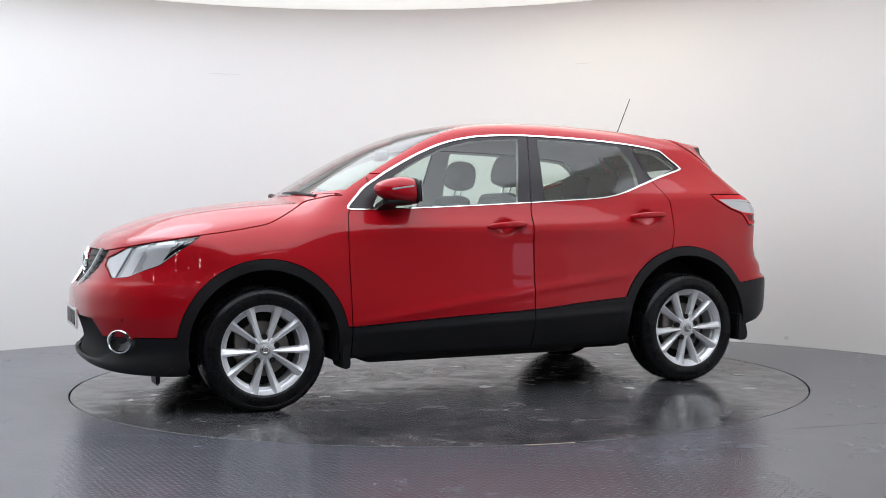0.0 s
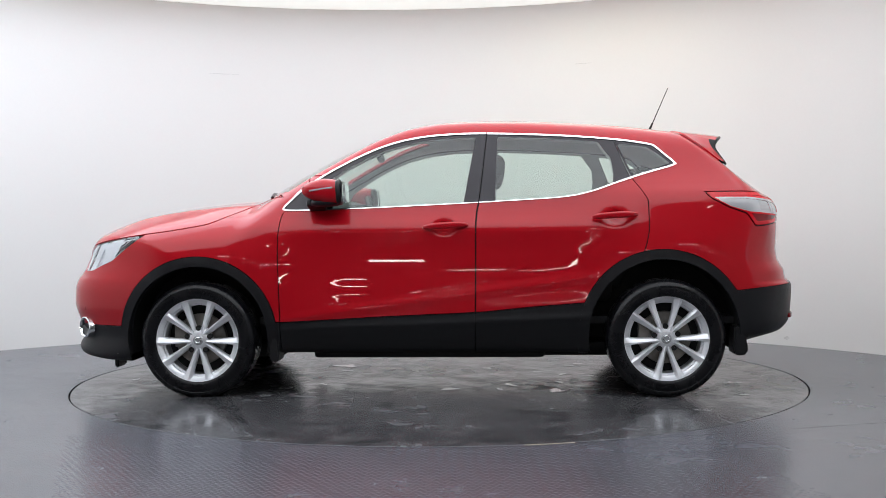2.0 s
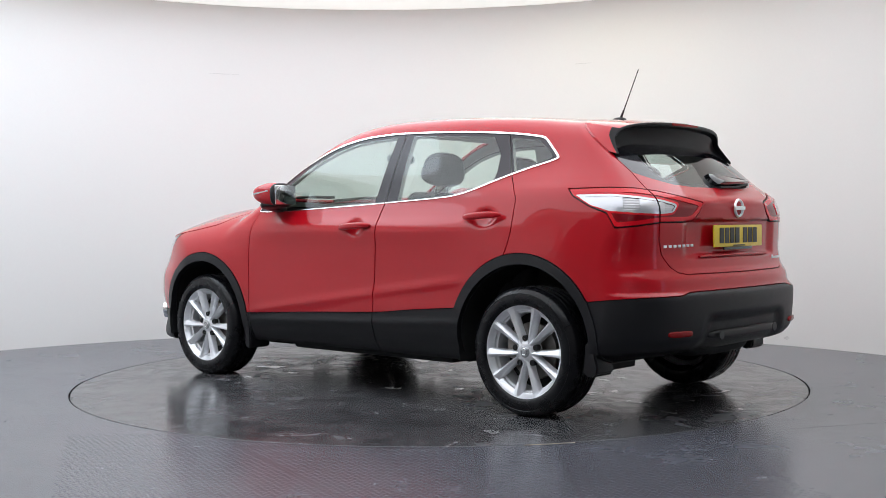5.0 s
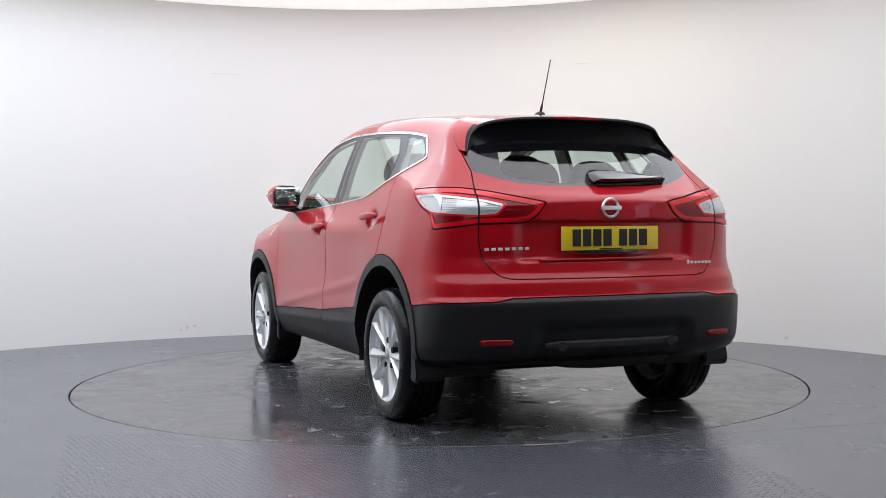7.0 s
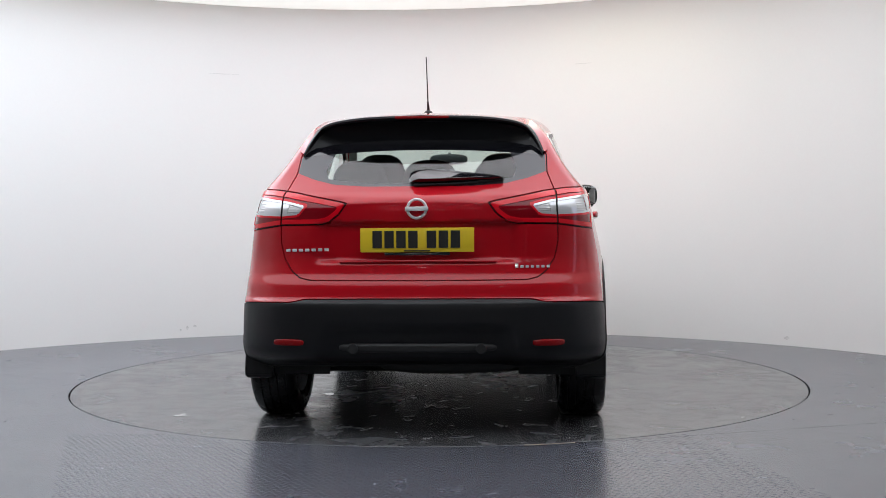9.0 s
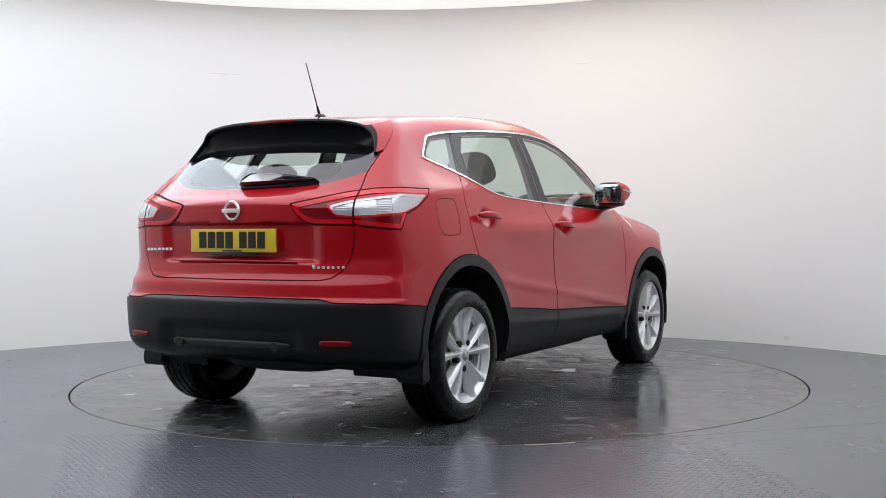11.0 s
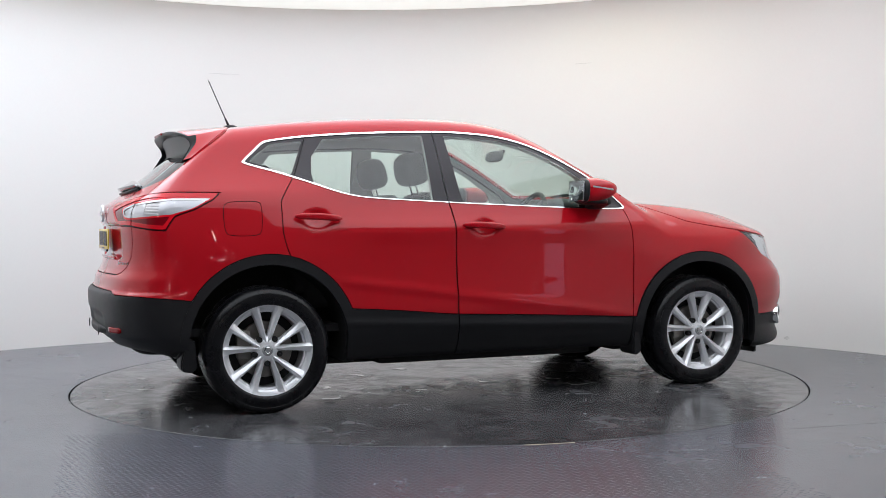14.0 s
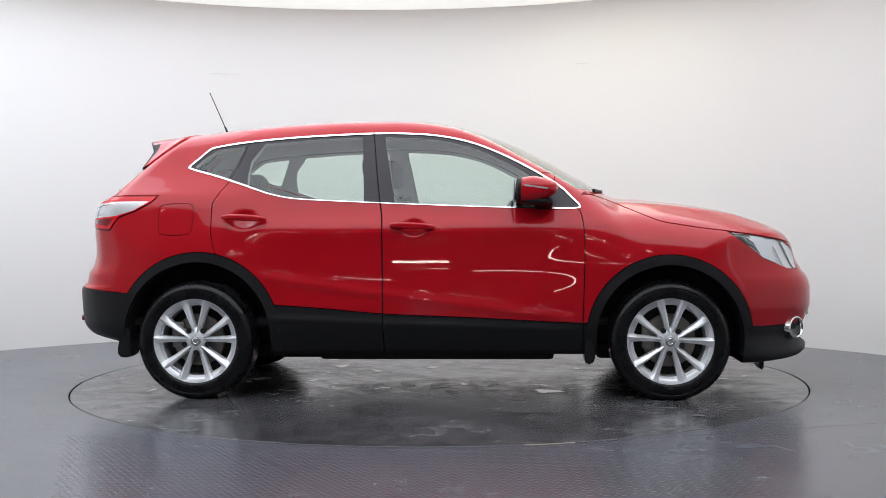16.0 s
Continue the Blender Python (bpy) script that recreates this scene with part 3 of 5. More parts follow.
def mesh_body(h=0.0155):
    """Surface nets over the field, pulled onto it."""
    xs, ys, zs = np.arange(-2.30, 2.42, h), np.arange(-2 * h, 1.0, h), np.arange(0.10, 1.70, h)
    g = np.empty((len(xs), len(ys), len(zs)), np.float32)
    Y, Z = np.meshgrid(ys, zs, indexing="ij")
    for i in range(0, len(xs), 20):
        X = xs[i:i + 20][:, None, None] + 0 * Y[None]
        g[i:i + 20] = body_field(X, Y[None] + 0 * X, Z[None] + 0 * X)
    neg = g < 0
    c = [neg[a:len(xs) - 1 + a, b:len(ys) - 1 + b, d:len(zs) - 1 + d] for a in (0, 1) for b in (0, 1) for d in (0, 1)]
    cnt = sum(k.astype(np.int8) for k in c)
    cells = np.argwhere((cnt > 0) & (cnt < 8))
    idx = -np.ones(cnt.shape, int)
    idx[tuple(cells.T)] = np.arange(len(cells))
    v = np.stack([xs[cells[:, 0]], ys[cells[:, 1]], zs[cells[:, 2]]], 1) + h / 2
    quads = []
    for ax in range(3):
        sl0, sl1 = [slice(None)] * 3, [slice(None)] * 3
        sl0[ax], sl1[ax] = slice(0, -1), slice(1, None)
        e = np.argwhere(neg[tuple(sl0)] != neg[tuple(sl1)])
        o1, o2 = [(1, 2), (2, 0), (0, 1)][ax]
        e = e[(e[:, o1] > 0) & (e[:, o2] > 0) & (e[:, o1] < idx.shape[o1]) & (e[:, o2] < idx.shape[o2])]
        q = []
        for da, db in ((-1, -1), (0, -1), (0, 0), (-1, 0)):
            k = e.copy()
            k[:, o1] += da
            k[:, o2] += db
            q.append(idx[tuple(k.T)])
        q = np.stack(q, 1)
        flip = ~neg[tuple(e.T)]
        q[flip] = q[flip][:, ::-1]
        quads.append(q)
    q = np.concatenate(quads)
    t = np.concatenate([q[:, [0, 1, 2]], q[:, [0, 2, 3]]])

    def grad(v):
        out, e = np.empty_like(v), 0.002
        for k in range(3):
            d = np.zeros(3)
            d[k] = e
            out[:, k] = (body_field(*(v + d).T) - body_field(*(v - d).T)) / (2 * e)
        return out
    for _ in range(5):
        gr = grad(v)
        v = v - gr * np.clip(body_field(*v.T) / ((gr ** 2).sum(1) + 1e-9), -0.02, 0.02)[:, None]
    # smooth normals over a small reach
    gr = grad(v)
    n = gr / np.linalg.norm(gr, axis=1, keepdims=True)
    left, _ = Patch(v, n, t).tidy().cut(-v[np.unique(t)][:, 1] if len(np.unique(t)) != len(v) else -v[:, 1])
    edge = np.abs(left.v[:, 1]) < 1e-4
    left.v[edge, 1] = 0
    left.n[edge, 1] = 0
    left.n /= np.linalg.norm(left.n, axis=1, keepdims=True)
    return left


def poly(a, b, pts):
    """Signed distance in the plane to a closed outline, below nought inside."""
    p = np.stack([a, b], 1)
    pts = np.array(pts, float)
    d = np.full(len(p), 1e9)
    s = np.ones(len(p))
    for i in range(len(pts)):
        u, w = pts[i], pts[i - 1]
        e, q = w - u, p - u
        r = q - e * np.clip((q @ e) / (e @ e), 0, 1)[:, None]
        d = np.minimum(d, (r ** 2).sum(1))
        c1, c2, c3 = p[:, 1] >= u[1], p[:, 1] < w[1], e[0] * q[:, 1] > e[1] * q[:, 0]
        s[(c1 & c2 & c3) | (~c1 & ~c2 & ~c3)] *= -1
    return s * np.sqrt(d)


def rounded(pts, n=5, tension=0.5):
    """A closed outline with its corners eased."""
    pts = [Vector(p) for p in pts]
    out = []
    for i in range(len(pts)):
        a, b, c, d = pts[i - 1], pts[i], pts[(i + 1) % len(pts)], pts[(i + 2) % len(pts)]
        for k in range(n):
            t = k / n
            m1, m2 = (c - a) * tension, (d - b) * tension
            out.append((2 * t ** 3 - 3 * t * t + 1) * b + (t ** 3 - 2 * t * t + t) * m1 + (3 * t * t - 2 * t ** 3) * c + (t ** 3 - t * t) * m2)
    return [(p[0], p[1]) for p in out]


WINDOW_LINE = rounded([(0.845, 1.068), (0.792, 1.130), (0.736, 1.185), (0.654, 1.239), (0.556, 1.297), (0.392, 1.381), (0.229, 1.445), (0.065, 1.482),
                       (-0.097, 1.498), (-0.322, 1.503), (-0.748, 1.487), (-1.063, 1.464), (-1.255, 1.437), (-1.30, 1.418), (-1.349, 1.374), (-1.402, 1.325), (-1.395, 1.302),
                       (-1.235, 1.256), (-1.072, 1.204), (-0.935, 1.158), (-0.812, 1.130), (-0.681, 1.117), (-0.421, 1.103), (-0.12, 1.088), (0.3, 1.070), (0.6, 1.060), (0.78, 1.056)], 4)
GLASS_FRONT = [(0.70, 1.072), (0.625, 1.20), (0.473, 1.302), (0.35, 1.365), (0.228, 1.414), (0.065, 1.454), (-0.097, 1.470), (-0.262, 1.476), (-0.185, 1.05), (0.5, 1.05)]
GLASS_REAR = [(-0.388, 1.478), (-0.70, 1.465), (-0.965, 1.446), (-0.986, 1.413), (-1.036, 1.348), (-1.047, 1.26), (-1.03, 1.10), (-0.37, 1.08)]
GLASS_QUARTER = [(-1.075, 1.436), (-1.25, 1.414), (-1.34, 1.350), (-1.372, 1.318), (-1.18, 1.25), (-1.155, 1.25)]
TAIL_LAMP = [(0.345, 1.078), (0.52, 1.105), (0.71, 1.132), (0.87, 1.147), (1.05, 1.152), (1.30, 1.150), (1.276, 1.111), (1.18, 1.059), (1.08, 1.026),
             (1.035, 0.953), (0.89, 0.962), (0.71, 0.978), (0.50, 0.980), (0.44, 0.990), (0.385, 1.026)]
TAIL_WHITE = [(1.262, 1.118), (1.05, 1.118), (0.87, 1.104), (0.70, 1.088), (0.575, 1.066), (0.615, 1.026), (0.71, 1.020), (0.90, 1.026), (1.06, 1.036), (1.17, 1.066)]
HEAD_LAMP = [(1.645, 0.926), (1.80, 0.906), (1.90, 0.888), (1.99, 0.868), (2.09, 0.80), (2.07, 0.712), (2.0, 0.718), (1.93, 0.748), (1.85, 0.777), (1.765, 0.842)]
HATCH = [(-0.6, 0.722), (0.497, 0.725), (0.548, 0.736), (0.587, 0.765), (0.625, 0.822), (0.642, 0.899), (0.641, 0.976), (0.635, 1.118), (0.621, 1.156), (0.597, 1.225),
         (0.597, 1.310), (0.565, 1.39), (0.52, 1.46), (0.50, 1.60), (-0.6, 1.6)]
REAR_GLASS = [(-0.6, 1.152), (0.25, 1.156), (0.40, 1.167), (0.506, 1.194), (0.592, 1.227), (0.592, 1.306), (0.56, 1.385), (0.50, 1.47), (-0.6, 1.485)]
HOOD_LINE = spline([0.9, 1.0, 1.098, 1.196, 1.290, 1.358, 1.52, 1.655, 1.9, 2.0, 2.1, 2.4], [1.14, 1.112, 1.067, 1.022, 0.984, 0.971, 0.945, 0.928, 0.890, 0.869, 0.845, 0.80])
CLAD_LINE = spline([-2.2, -1.93, -1.72, -1.60, -0.88, -0.57, -0.28, 0.23, 0.85, 1.2, 1.6, 1.75, 2.0, 2.3], [0.634, 0.617, 0.597, 0.58, 0.532, 0.509, 0.482, 0.459, 0.426, 0.41, 0.405, 0.403, 0.405, 0.41])
SEAM_FRONT = spline([0.3, 0.42, 0.657, 0.82, 0.91, 0.974, 1.038, 1.06, 1.2], [0.848, 0.849, 0.856, 0.861, 0.860, 0.854, 0.842, 0.825, 0.70])
SEAM_MID = spline([0.2, 0.47, 0.71, 0.97, 1.05, 1.10, 1.50, 1.6], [-0.257, -0.258, -0.260, -0.262, -0.268, -0.279, -0.327, -0.34])
SEAM_REAR = spline([0.5, 0.706, 0.80, 0.88, 0.959, 1.093, 1.15, 1.246, 1.45], [-1.00, -1.10, -1.192, -1.222, -1.234, -1.234, -1.207, -1.142, -1.06])
GAP = 0.0028


def arch(v, cx, cz, r):
    """Distance to a round-topped opening that runs down to the ground."""
    return np.hypot(v[:, 0] - cx, np.maximum(v[:, 2] - cz, 0)) - r


FLAP_GAP = []
FLAP = rounded([(-1.342, 1.075), (-1.345, 0.960), (-1.375, 0.928), (-1.505, 0.928), (-1.535, 0.960), (-1.538, 1.066), (-1.508, 1.098), (-1.372, 1.102)], 4)


def seam_cut_flap(p):
    d = lambda v: np.maximum(poly(v[:, 0], v[:, 2], FLAP), 0.4 + v[:, 1])
    a, rest = p.cut(d(p.v) + 0.0018)
    strip, b = rest.cut(d(rest.v) - 0.0018)
    FLAP_GAP.append(strip.moved(-0.006))
    return a, b


def build_car():
    car = new("car")
    tagged(car, "red five-door crossover car parked on the turntable", "car")
    P = {}
    seams, lining = [], []
    shell = mesh_body()

    def seam_cut(p, d):
        """Cuts with a fine gap; the strip between sinks and darkens."""
        a, rest = p.cut(d(p.v) + GAP)
        strip, b = rest.cut(d(rest.v) - GAP)
        seams.append(strip.moved(-0.010))
        return a, b

    # wheel openings
    _, shell = shell.cut(np.maximum(np.minimum(arch(shell.v, 1.323, 0.345, 0.400), arch(shell.v, -1.312, 0.355, 0.418)), 0.5 - shell.v[:, 1]))
    # side windows
    dlo, shell = shell.cut(np.maximum(poly(shell.v[:, 0], shell.v[:, 2], WINDOW_LINE), 0.45 - shell.v[:, 1]))
    inner, chrome = dlo.cut(poly(dlo.v[:, 0], dlo.v[:, 2], WINDOW_LINE) + 0.0055 + 0.0045 * step(1.10, 1.25, dlo.v[:, 2] + 0.1 * step(0.3, 0.75, dlo.v[:, 0])))
    glass_f, frame_ = inner.cut(poly(inner.v[:, 0], inner.v[:, 2], GLASS_FRONT))
    glass_r, frame_ = frame_.cut(poly(frame_.v[:, 0], frame_.v[:, 2], GLASS_REAR))
    glass_q, frame_ = frame_.cut(poly(frame_.v[:, 0], frame_.v[:, 2], GLASS_QUARTER))
    fr_front, fr_rest = seam_cut(frame_, lambda v: SEAM_MID(v[:, 2]) - v[:, 0])
    fr_rear, fr_quarter = seam_cut(fr_rest, lambda v: (SEAM_REAR(v[:, 2])) - v[:, 0])
    ch_front, ch_rest = seam_cut(chrome, lambda v: SEAM_MID(v[:, 2]) - v[:, 0])
    lining.append(frame_)
    # lamps
    wrap = lambda v: v[:, 1] + v[:, 0] + 2.06
    tail_lamp, shell = seam_cut(shell, lambda v: np.maximum(poly(wrap(v), v[:, 2], TAIL_LAMP), v[:, 0] + 1.3))
    tail_lamp, tail_edge = tail_lamp.cut(poly(wrap(tail_lamp.v), tail_lamp.v[:, 2], TAIL_LAMP) + 0.0032)
    tail_in, rest = tail_lamp.cut(poly(tail_lamp.v[:, 1], tail_lamp.v[:, 2], HATCH) + 0.004)
    strip, tail_out = rest.cut(poly(rest.v[:, 1], rest.v[:, 2], HATCH) - 0.004)
    seams.append(strip.moved(-0.006))
    tail_lamp = tail_in.plus(tail_out)
    tail_white, tail_red = tail_lamp.cut(poly(wrap(tail_lamp.v), tail_lamp.v[:, 2], TAIL_WHITE))
    head_lamp, shell = seam_cut(shell, lambda v: np.maximum(np.maximum(poly(v[:, 0], v[:, 2], HEAD_LAMP), 0.47 - v[:, 1]), 1.3 - v[:, 0]))
    # windscreen and rear screen
    screen, shell = shell.cut(np.maximum.reduce([shell.v[:, 0] - 1.03 + 0.20 * (shell.v[:, 1] / 0.7) ** 2, 0.17 - 0.10 * (shell.v[:, 1] / 0.6) ** 2 - shell.v[:, 0],
                                                 shell.v[:, 1] - np.interp(shell.v[:, 0], [0.0, 0.15, 0.5, 0.95, 1.1], [0.565, 0.590, 0.648, 0.722, 0.745]), 1.02 - shell.v[:, 2]]))
    rear_glass, shell = shell.cut(np.maximum(poly(shell.v[:, 1], shell.v[:, 2], REAR_GLASS), shell.v[:, 0] + 1.45))
    rear_pane, rear_black = rear_glass.cut(rear_glass.v[:, 2] - 1.337 + 0.02 * (rear_glass.v[:, 1] / 0.5) ** 2)
    rear_pane, rear_frit = rear_pane.cut(np.maximum(rear_pane.v[:, 1] - 0.452 + 0.35 * np.abs(rear_pane.v[:, 2] - 1.24), 1.170 - rear_pane.v[:, 2] + 0.14 * np.maximum(rear_pane.v[:, 1] - 0.25, 0)))
    lining.append(shell)
    # grilles in the nose
    upper, shell = seam_cut(shell, lambda v: np.maximum(poly(v[:, 1], v[:, 2], [(-0.6, 0.675), (0.26, 0.675), (0.43, 0.80), (0.47, 0.85), (-0.6, 0.865)]), 1.8 - v[:, 0]))
    lower, shell = shell.cut(np.maximum(poly(shell.v[:, 1], shell.v[:, 2], [(-0.6, 0.285), (0.52, 0.285), (0.60, 0.33), (0.52, 0.50), (-0.6, 0.535)]), 1.8 - shell.v[:, 0]))
    # black lower cladding
    band = lambda v: np.maximum(np.minimum(arch(v, 1.323, 0.345, 0.456), arch(v, -1.307, 0.360, 0.468)), 0.45 - v[:, 1])
    clad, shell = seam_cut(shell, lambda v: np.minimum(v[:, 2] - CLAD_LINE(v[:, 0]) - 0.014 * step(0.6, 0.5, v[:, 1]) * (v[:, 0] < -1.5), band(v)))
    clad_arch, clad = clad.cut(np.maximum(band(clad.v), -clad.v[:, 2] + 0.24))
    under, clad = clad.cut(clad.v[:, 2] - FLOORZ(clad.v[:, 0]) - 0.012)
    clad_f, clad = seam_cut(clad, lambda v: 1.55 - v[:, 0])
    clad_r, sill = seam_cut(clad, lambda v: v[:, 0] + 1.5)
    sill_f, sill = seam_cut(sill, lambda v: SEAM_FRONT(v[:, 2]) - v[:, 0])
    sill_d, sill_r = seam_cut(sill, lambda v: SEAM_MID(v[:, 2]) - v[:, 0])
    # opening panels
    hood, shell = seam_cut(shell, lambda v: np.maximum(HOOD_LINE(v[:, 0]) - v[:, 2], 1.035 - 0.17 * (v[:, 1] / 0.7) ** 2 - v[:, 0]))
    hatch, shell = seam_cut(shell, lambda v: np.maximum(poly(v[:, 1], v[:, 2], HATCH), v[:, 0] + 1.50))
    low_side = lambda v: np.maximum(0.42 - v[:, 1], np.maximum(v[:, 2] - 1.262, v[:, 0] - 0.88))
    door_f, shell = seam_cut(shell, lambda v: np.maximum.reduce([v[:, 0] - SEAM_FRONT(v[:, 2]), SEAM_MID(v[:, 2]) - v[:, 0], low_side(v)]))
    door_r, shell = seam_cut(shell, lambda v: np.maximum.reduce([v[:, 0] - SEAM_MID(v[:, 2]) + GAP, SEAM_REAR(v[:, 2]) - v[:, 0], low_side(v)]))
    bump_f, shell = shell.cut(np.maximum(1.62 - shell.v[:, 0], shell.v[:, 2] - 0.90))
    bump_r, shell = shell.cut(np.maximum(shell.v[:, 0] + 1.70, shell.v[:, 2] - 0.718))

    both = lambda p: p.plus(p.mirrored())
    right = shell.mirrored()
    flap, right = seam_cut_flap(right)
    shell.rimmed(0.018).plus(right.rimmed(0.018)).link("body_shell", PAINT, car, "glossy red painted roof, wings and pillars")
    flap.link("fuel_flap", PAINT, car, "red fuel filler flap")
    both(hood).link("bonnet", PAINT, car, "glossy red bonnet with soft ridges", 0.015)
    gate = both(hatch).link("tailgate", PAINT, car, "glossy red tailgate", 0.015)
    both(rear_pane).link("rear_window", GLASS_DARK, gate, "tinted rear window")
    both(rear_frit).link("window_border", FRIT, gate, "dark printed border of the rear window")
    both(rear_black).link("tailgate_header", GLOSS_BLACK, gate, "gloss black panel under the spoiler")
    both(screen).link("windscreen", GLASS, car, "clear curved windscreen")
    nose = both(bump_f).link("front_bumper", PAINT, car, "red front bumper", 0.015)
    both(bump_r).link("rear_bumper", PAINT, car, "red upper rear bumper", 0.012)
    both(clad_f).link("front_bumper_cladding", PLASTIC, car, "matt black front bumper lip", 0.02)
    clad_rear = both(clad_r).link("rear_bumper_cladding", PLASTIC, car, "matt black rear bumper", 0.02)
    both(under).link("underbody", UNDER, car, "black underbody")
    both(upper).moved(-0.02).link("grille", PLASTIC, nose, "black upper grille")
    both(lower).moved(-0.03).link("lower_grille", PLASTIC, nose, "black lower grille")
    skin = lining[0].plus(lining[1]).moved(-0.030)
    top, trim = skin.cut(1.10 - skin.v[:, 2])
    both(top).link("headliner", LINER, car, "pale grey headliner and pillar trim")
    both(trim).link("cabin_trim", TRIM_IN, car, "dark cabin trim")
    strip = seams[0].plus(*seams[1:])
    both(strip).plus(FLAP_GAP[0]).link("panel_gap", SEAM, car)
    for side in (1, -1):
        s = (lambda p: p) if side == 1 else (lambda p: p.mirrored())
        dl = []
        for name, panel, pane, fr, ch, cup in (("front_door", door_f, glass_f, fr_front, ch_front, CUPS[0]), ("rear_door", door_r, glass_r, fr_rear, None, CUPS[1])):
            d = s(panel).link(name, PAINT, car, "glossy red " + name.replace("_", " "), 0.014)
            s(pane).link("side_window", GLASS, d, "clear side window")
            s(fr.moved(-0.002)).link("window_frame", PILLAR, d, "black pillar film")
            if ch:
                s(ch.moved(0.004)).link("chrome_trim", SATIN, d, "bright window trim", 0.006)
            dl.append(d)
        s(glass_q).link("quarter_window", GLASS, car, "small fixed quarter window")
        s(fr_quarter.moved(-0.002)).link("quarter_frame", PILLAR, car)
        s(ch_rest.moved(0.004)).link("chrome_trim", SATIN, car, "bright window trim", 0.006)
        for name, p in (("wheel_arch_trim", clad_arch), ):
            for k, half in enumerate(p.cut(-p.v[:, 0])):
                s(half.moved(0.006)).link(name, PLASTIC, car, "matt black wheel arch trim", 0.03)
        for p in (sill_f, sill_d, sill_r):
            s(p.moved(0.004)).link("sill_cladding", PLASTIC, car, "matt black sill cladding", 0.015)
        lamp = s(tail_red.moved(0.0005)).link("tail_lamp", TAIL_RED, car, "red and clear wrap-round tail lamp", 0.02)
        ring, rest_ = tail_red.cut(-poly(wrap(tail_red.v), tail_red.v[:, 2], TAIL_LAMP) - 0.026)
        ring, rim_ = ring.cut(poly(wrap(ring.v), ring.v[:, 2], TAIL_LAMP) + 0.006)
        s(ring.moved(0.004)).link("light_guide", TAIL_GUIDE, lamp, "bright red light guide band", 0.004)
        block, rest_ = rest_.cut(poly(wrap(rest_.v), rest_.v[:, 2], TAIL_WHITE) - 0.010)
        s(block.moved(0.003)).link("light_guide", TAIL_GUIDE, lamp, "bright red light guide band", 0.003)
        core, edge = tail_white.cut(poly(wrap(tail_white.v), tail_white.v[:, 2], TAIL_WHITE) + 0.010)
        s(edge.moved(0.003)).link("lens_surround", TAIL_CLEAR, lamp, "bright lens surround")
        for low, high, grey in ((0.0, 0.56, False), (0.56, 0.68, True), (0.68, 0.865, False), (0.865, 0.975, True), (0.975, 2.0, False)):
            piece = core.cut(np.maximum(low - wrap(core.v), wrap(core.v) - high))[0]
            if len(piece.t):
                s(piece.moved(-0.001 if grey else 0.001)).link("bulb_lens" if grey else "reversing_lens", LENS_GREY if grey else TAIL_CLEAR, lamp, "ribbed grey lens block" if grey else "clear lens band")
        s(tail_edge.moved(0.001)).link("lamp_seal", GLOSS_BLACK, lamp, "black lamp seal")
        lamp = s(head_lamp.moved(0.002)).link("headlamp", GLASS_LAMP, car, "clear swept-back headlamp")
        edge = poly(head_lamp.v[:, 0], head_lamp.v[:, 2], HEAD_LAMP)
        strip_l, inner_l = head_lamp.cut(np.maximum(-0.006 - edge, head_lamp.v[:, 2] - 0.905 + 0.40 * (head_lamp.v[:, 0] - 1.62)))
        bright, dull = inner_l.cut(poly(inner_l.v[:, 0], inner_l.v[:, 2], [(1.93, 0.870), (1.74, 0.900), (1.775, 0.875), (1.825, 0.862), (1.845, 0.815), (1.835, 0.795), (1.945, 0.762), (1.905, 0.815)]))
        for name, shape in (("lamp_bezel", [(1.60, 0.95), (1.725, 0.905), (1.755, 0.878), (1.80, 0.845), (1.84, 0.80), (1.76, 0.80)]),):
            dark, dull = dull.cut(poly(dull.v[:, 0], dull.v[:, 2], shape))
            s(dark.moved(-0.012)).link(name, GLOSS_BLACK, lamp, "black lamp bezel")
        for low, high, deep, mat, name in ((0, 2.270, 0.016, HOUSING, "lamp_housing"), (2.270, 2.350, 0.008, BRIGHT, "lamp_facet"), (2.350, 2.385, 0.014, HOUSING, "lamp_housing"),
                                           (2.385, 2.430, 0.010, BRIGHT, "lamp_facet"), (2.430, 2.452, 0.018, HOUSING, "lamp_housing"), (2.452, 3.2, 0.008, BRIGHT, "lamp_facet")):
            slant = dull.v[:, 0] + 0.55 * dull.v[:, 2]
            piece = dull.cut(np.maximum(low - slant, slant - high))[0]
            if len(piece.t):
                s(piece.moved(-deep)).link(name, mat, lamp, "", 0.006)
        s(bright.moved(-0.008)).link("lamp_reflector", BRIGHT, lamp, "bright lamp reflector")
        s(strip_l.moved(-0.006)).link("daytime_strip", BRIGHT, lamp, "bright daytime running light strip")
        details(car, side, dl, lamp)
    return car, gate, clad_rear, nose


HOUSING = material("lamp_bezel", (0.50, 0.51, 0.53), 0.2, 0.35)
LENS_GREY = material("ribbed_lens", (0.55, 0.54, 0.55), 0.2, 0.4, Coat_Weight=1.0)
_nt = LENS_GREY.node_tree
_w = _nt.nodes.new("ShaderNodeTexWave")
_w.bands_direction, _w.inputs["Scale"].default_value = "Z", 40.0
_bp = _nt.nodes.new("ShaderNodeBump")
_bp.inputs["Strength"].default_value, _bp.inputs["Distance"].default_value = 0.4, 0.002
_co = _nt.nodes.new("ShaderNodeTexCoord")
_nt.links.new(_co.outputs["Object"], _w.inputs["Vector"])
_nt.links.new(_w.outputs["Fac"], _bp.inputs["Height"])
_nt.links.new(_bp.outputs["Normal"], _nt.nodes["Principled BSDF"].inputs["Normal"])
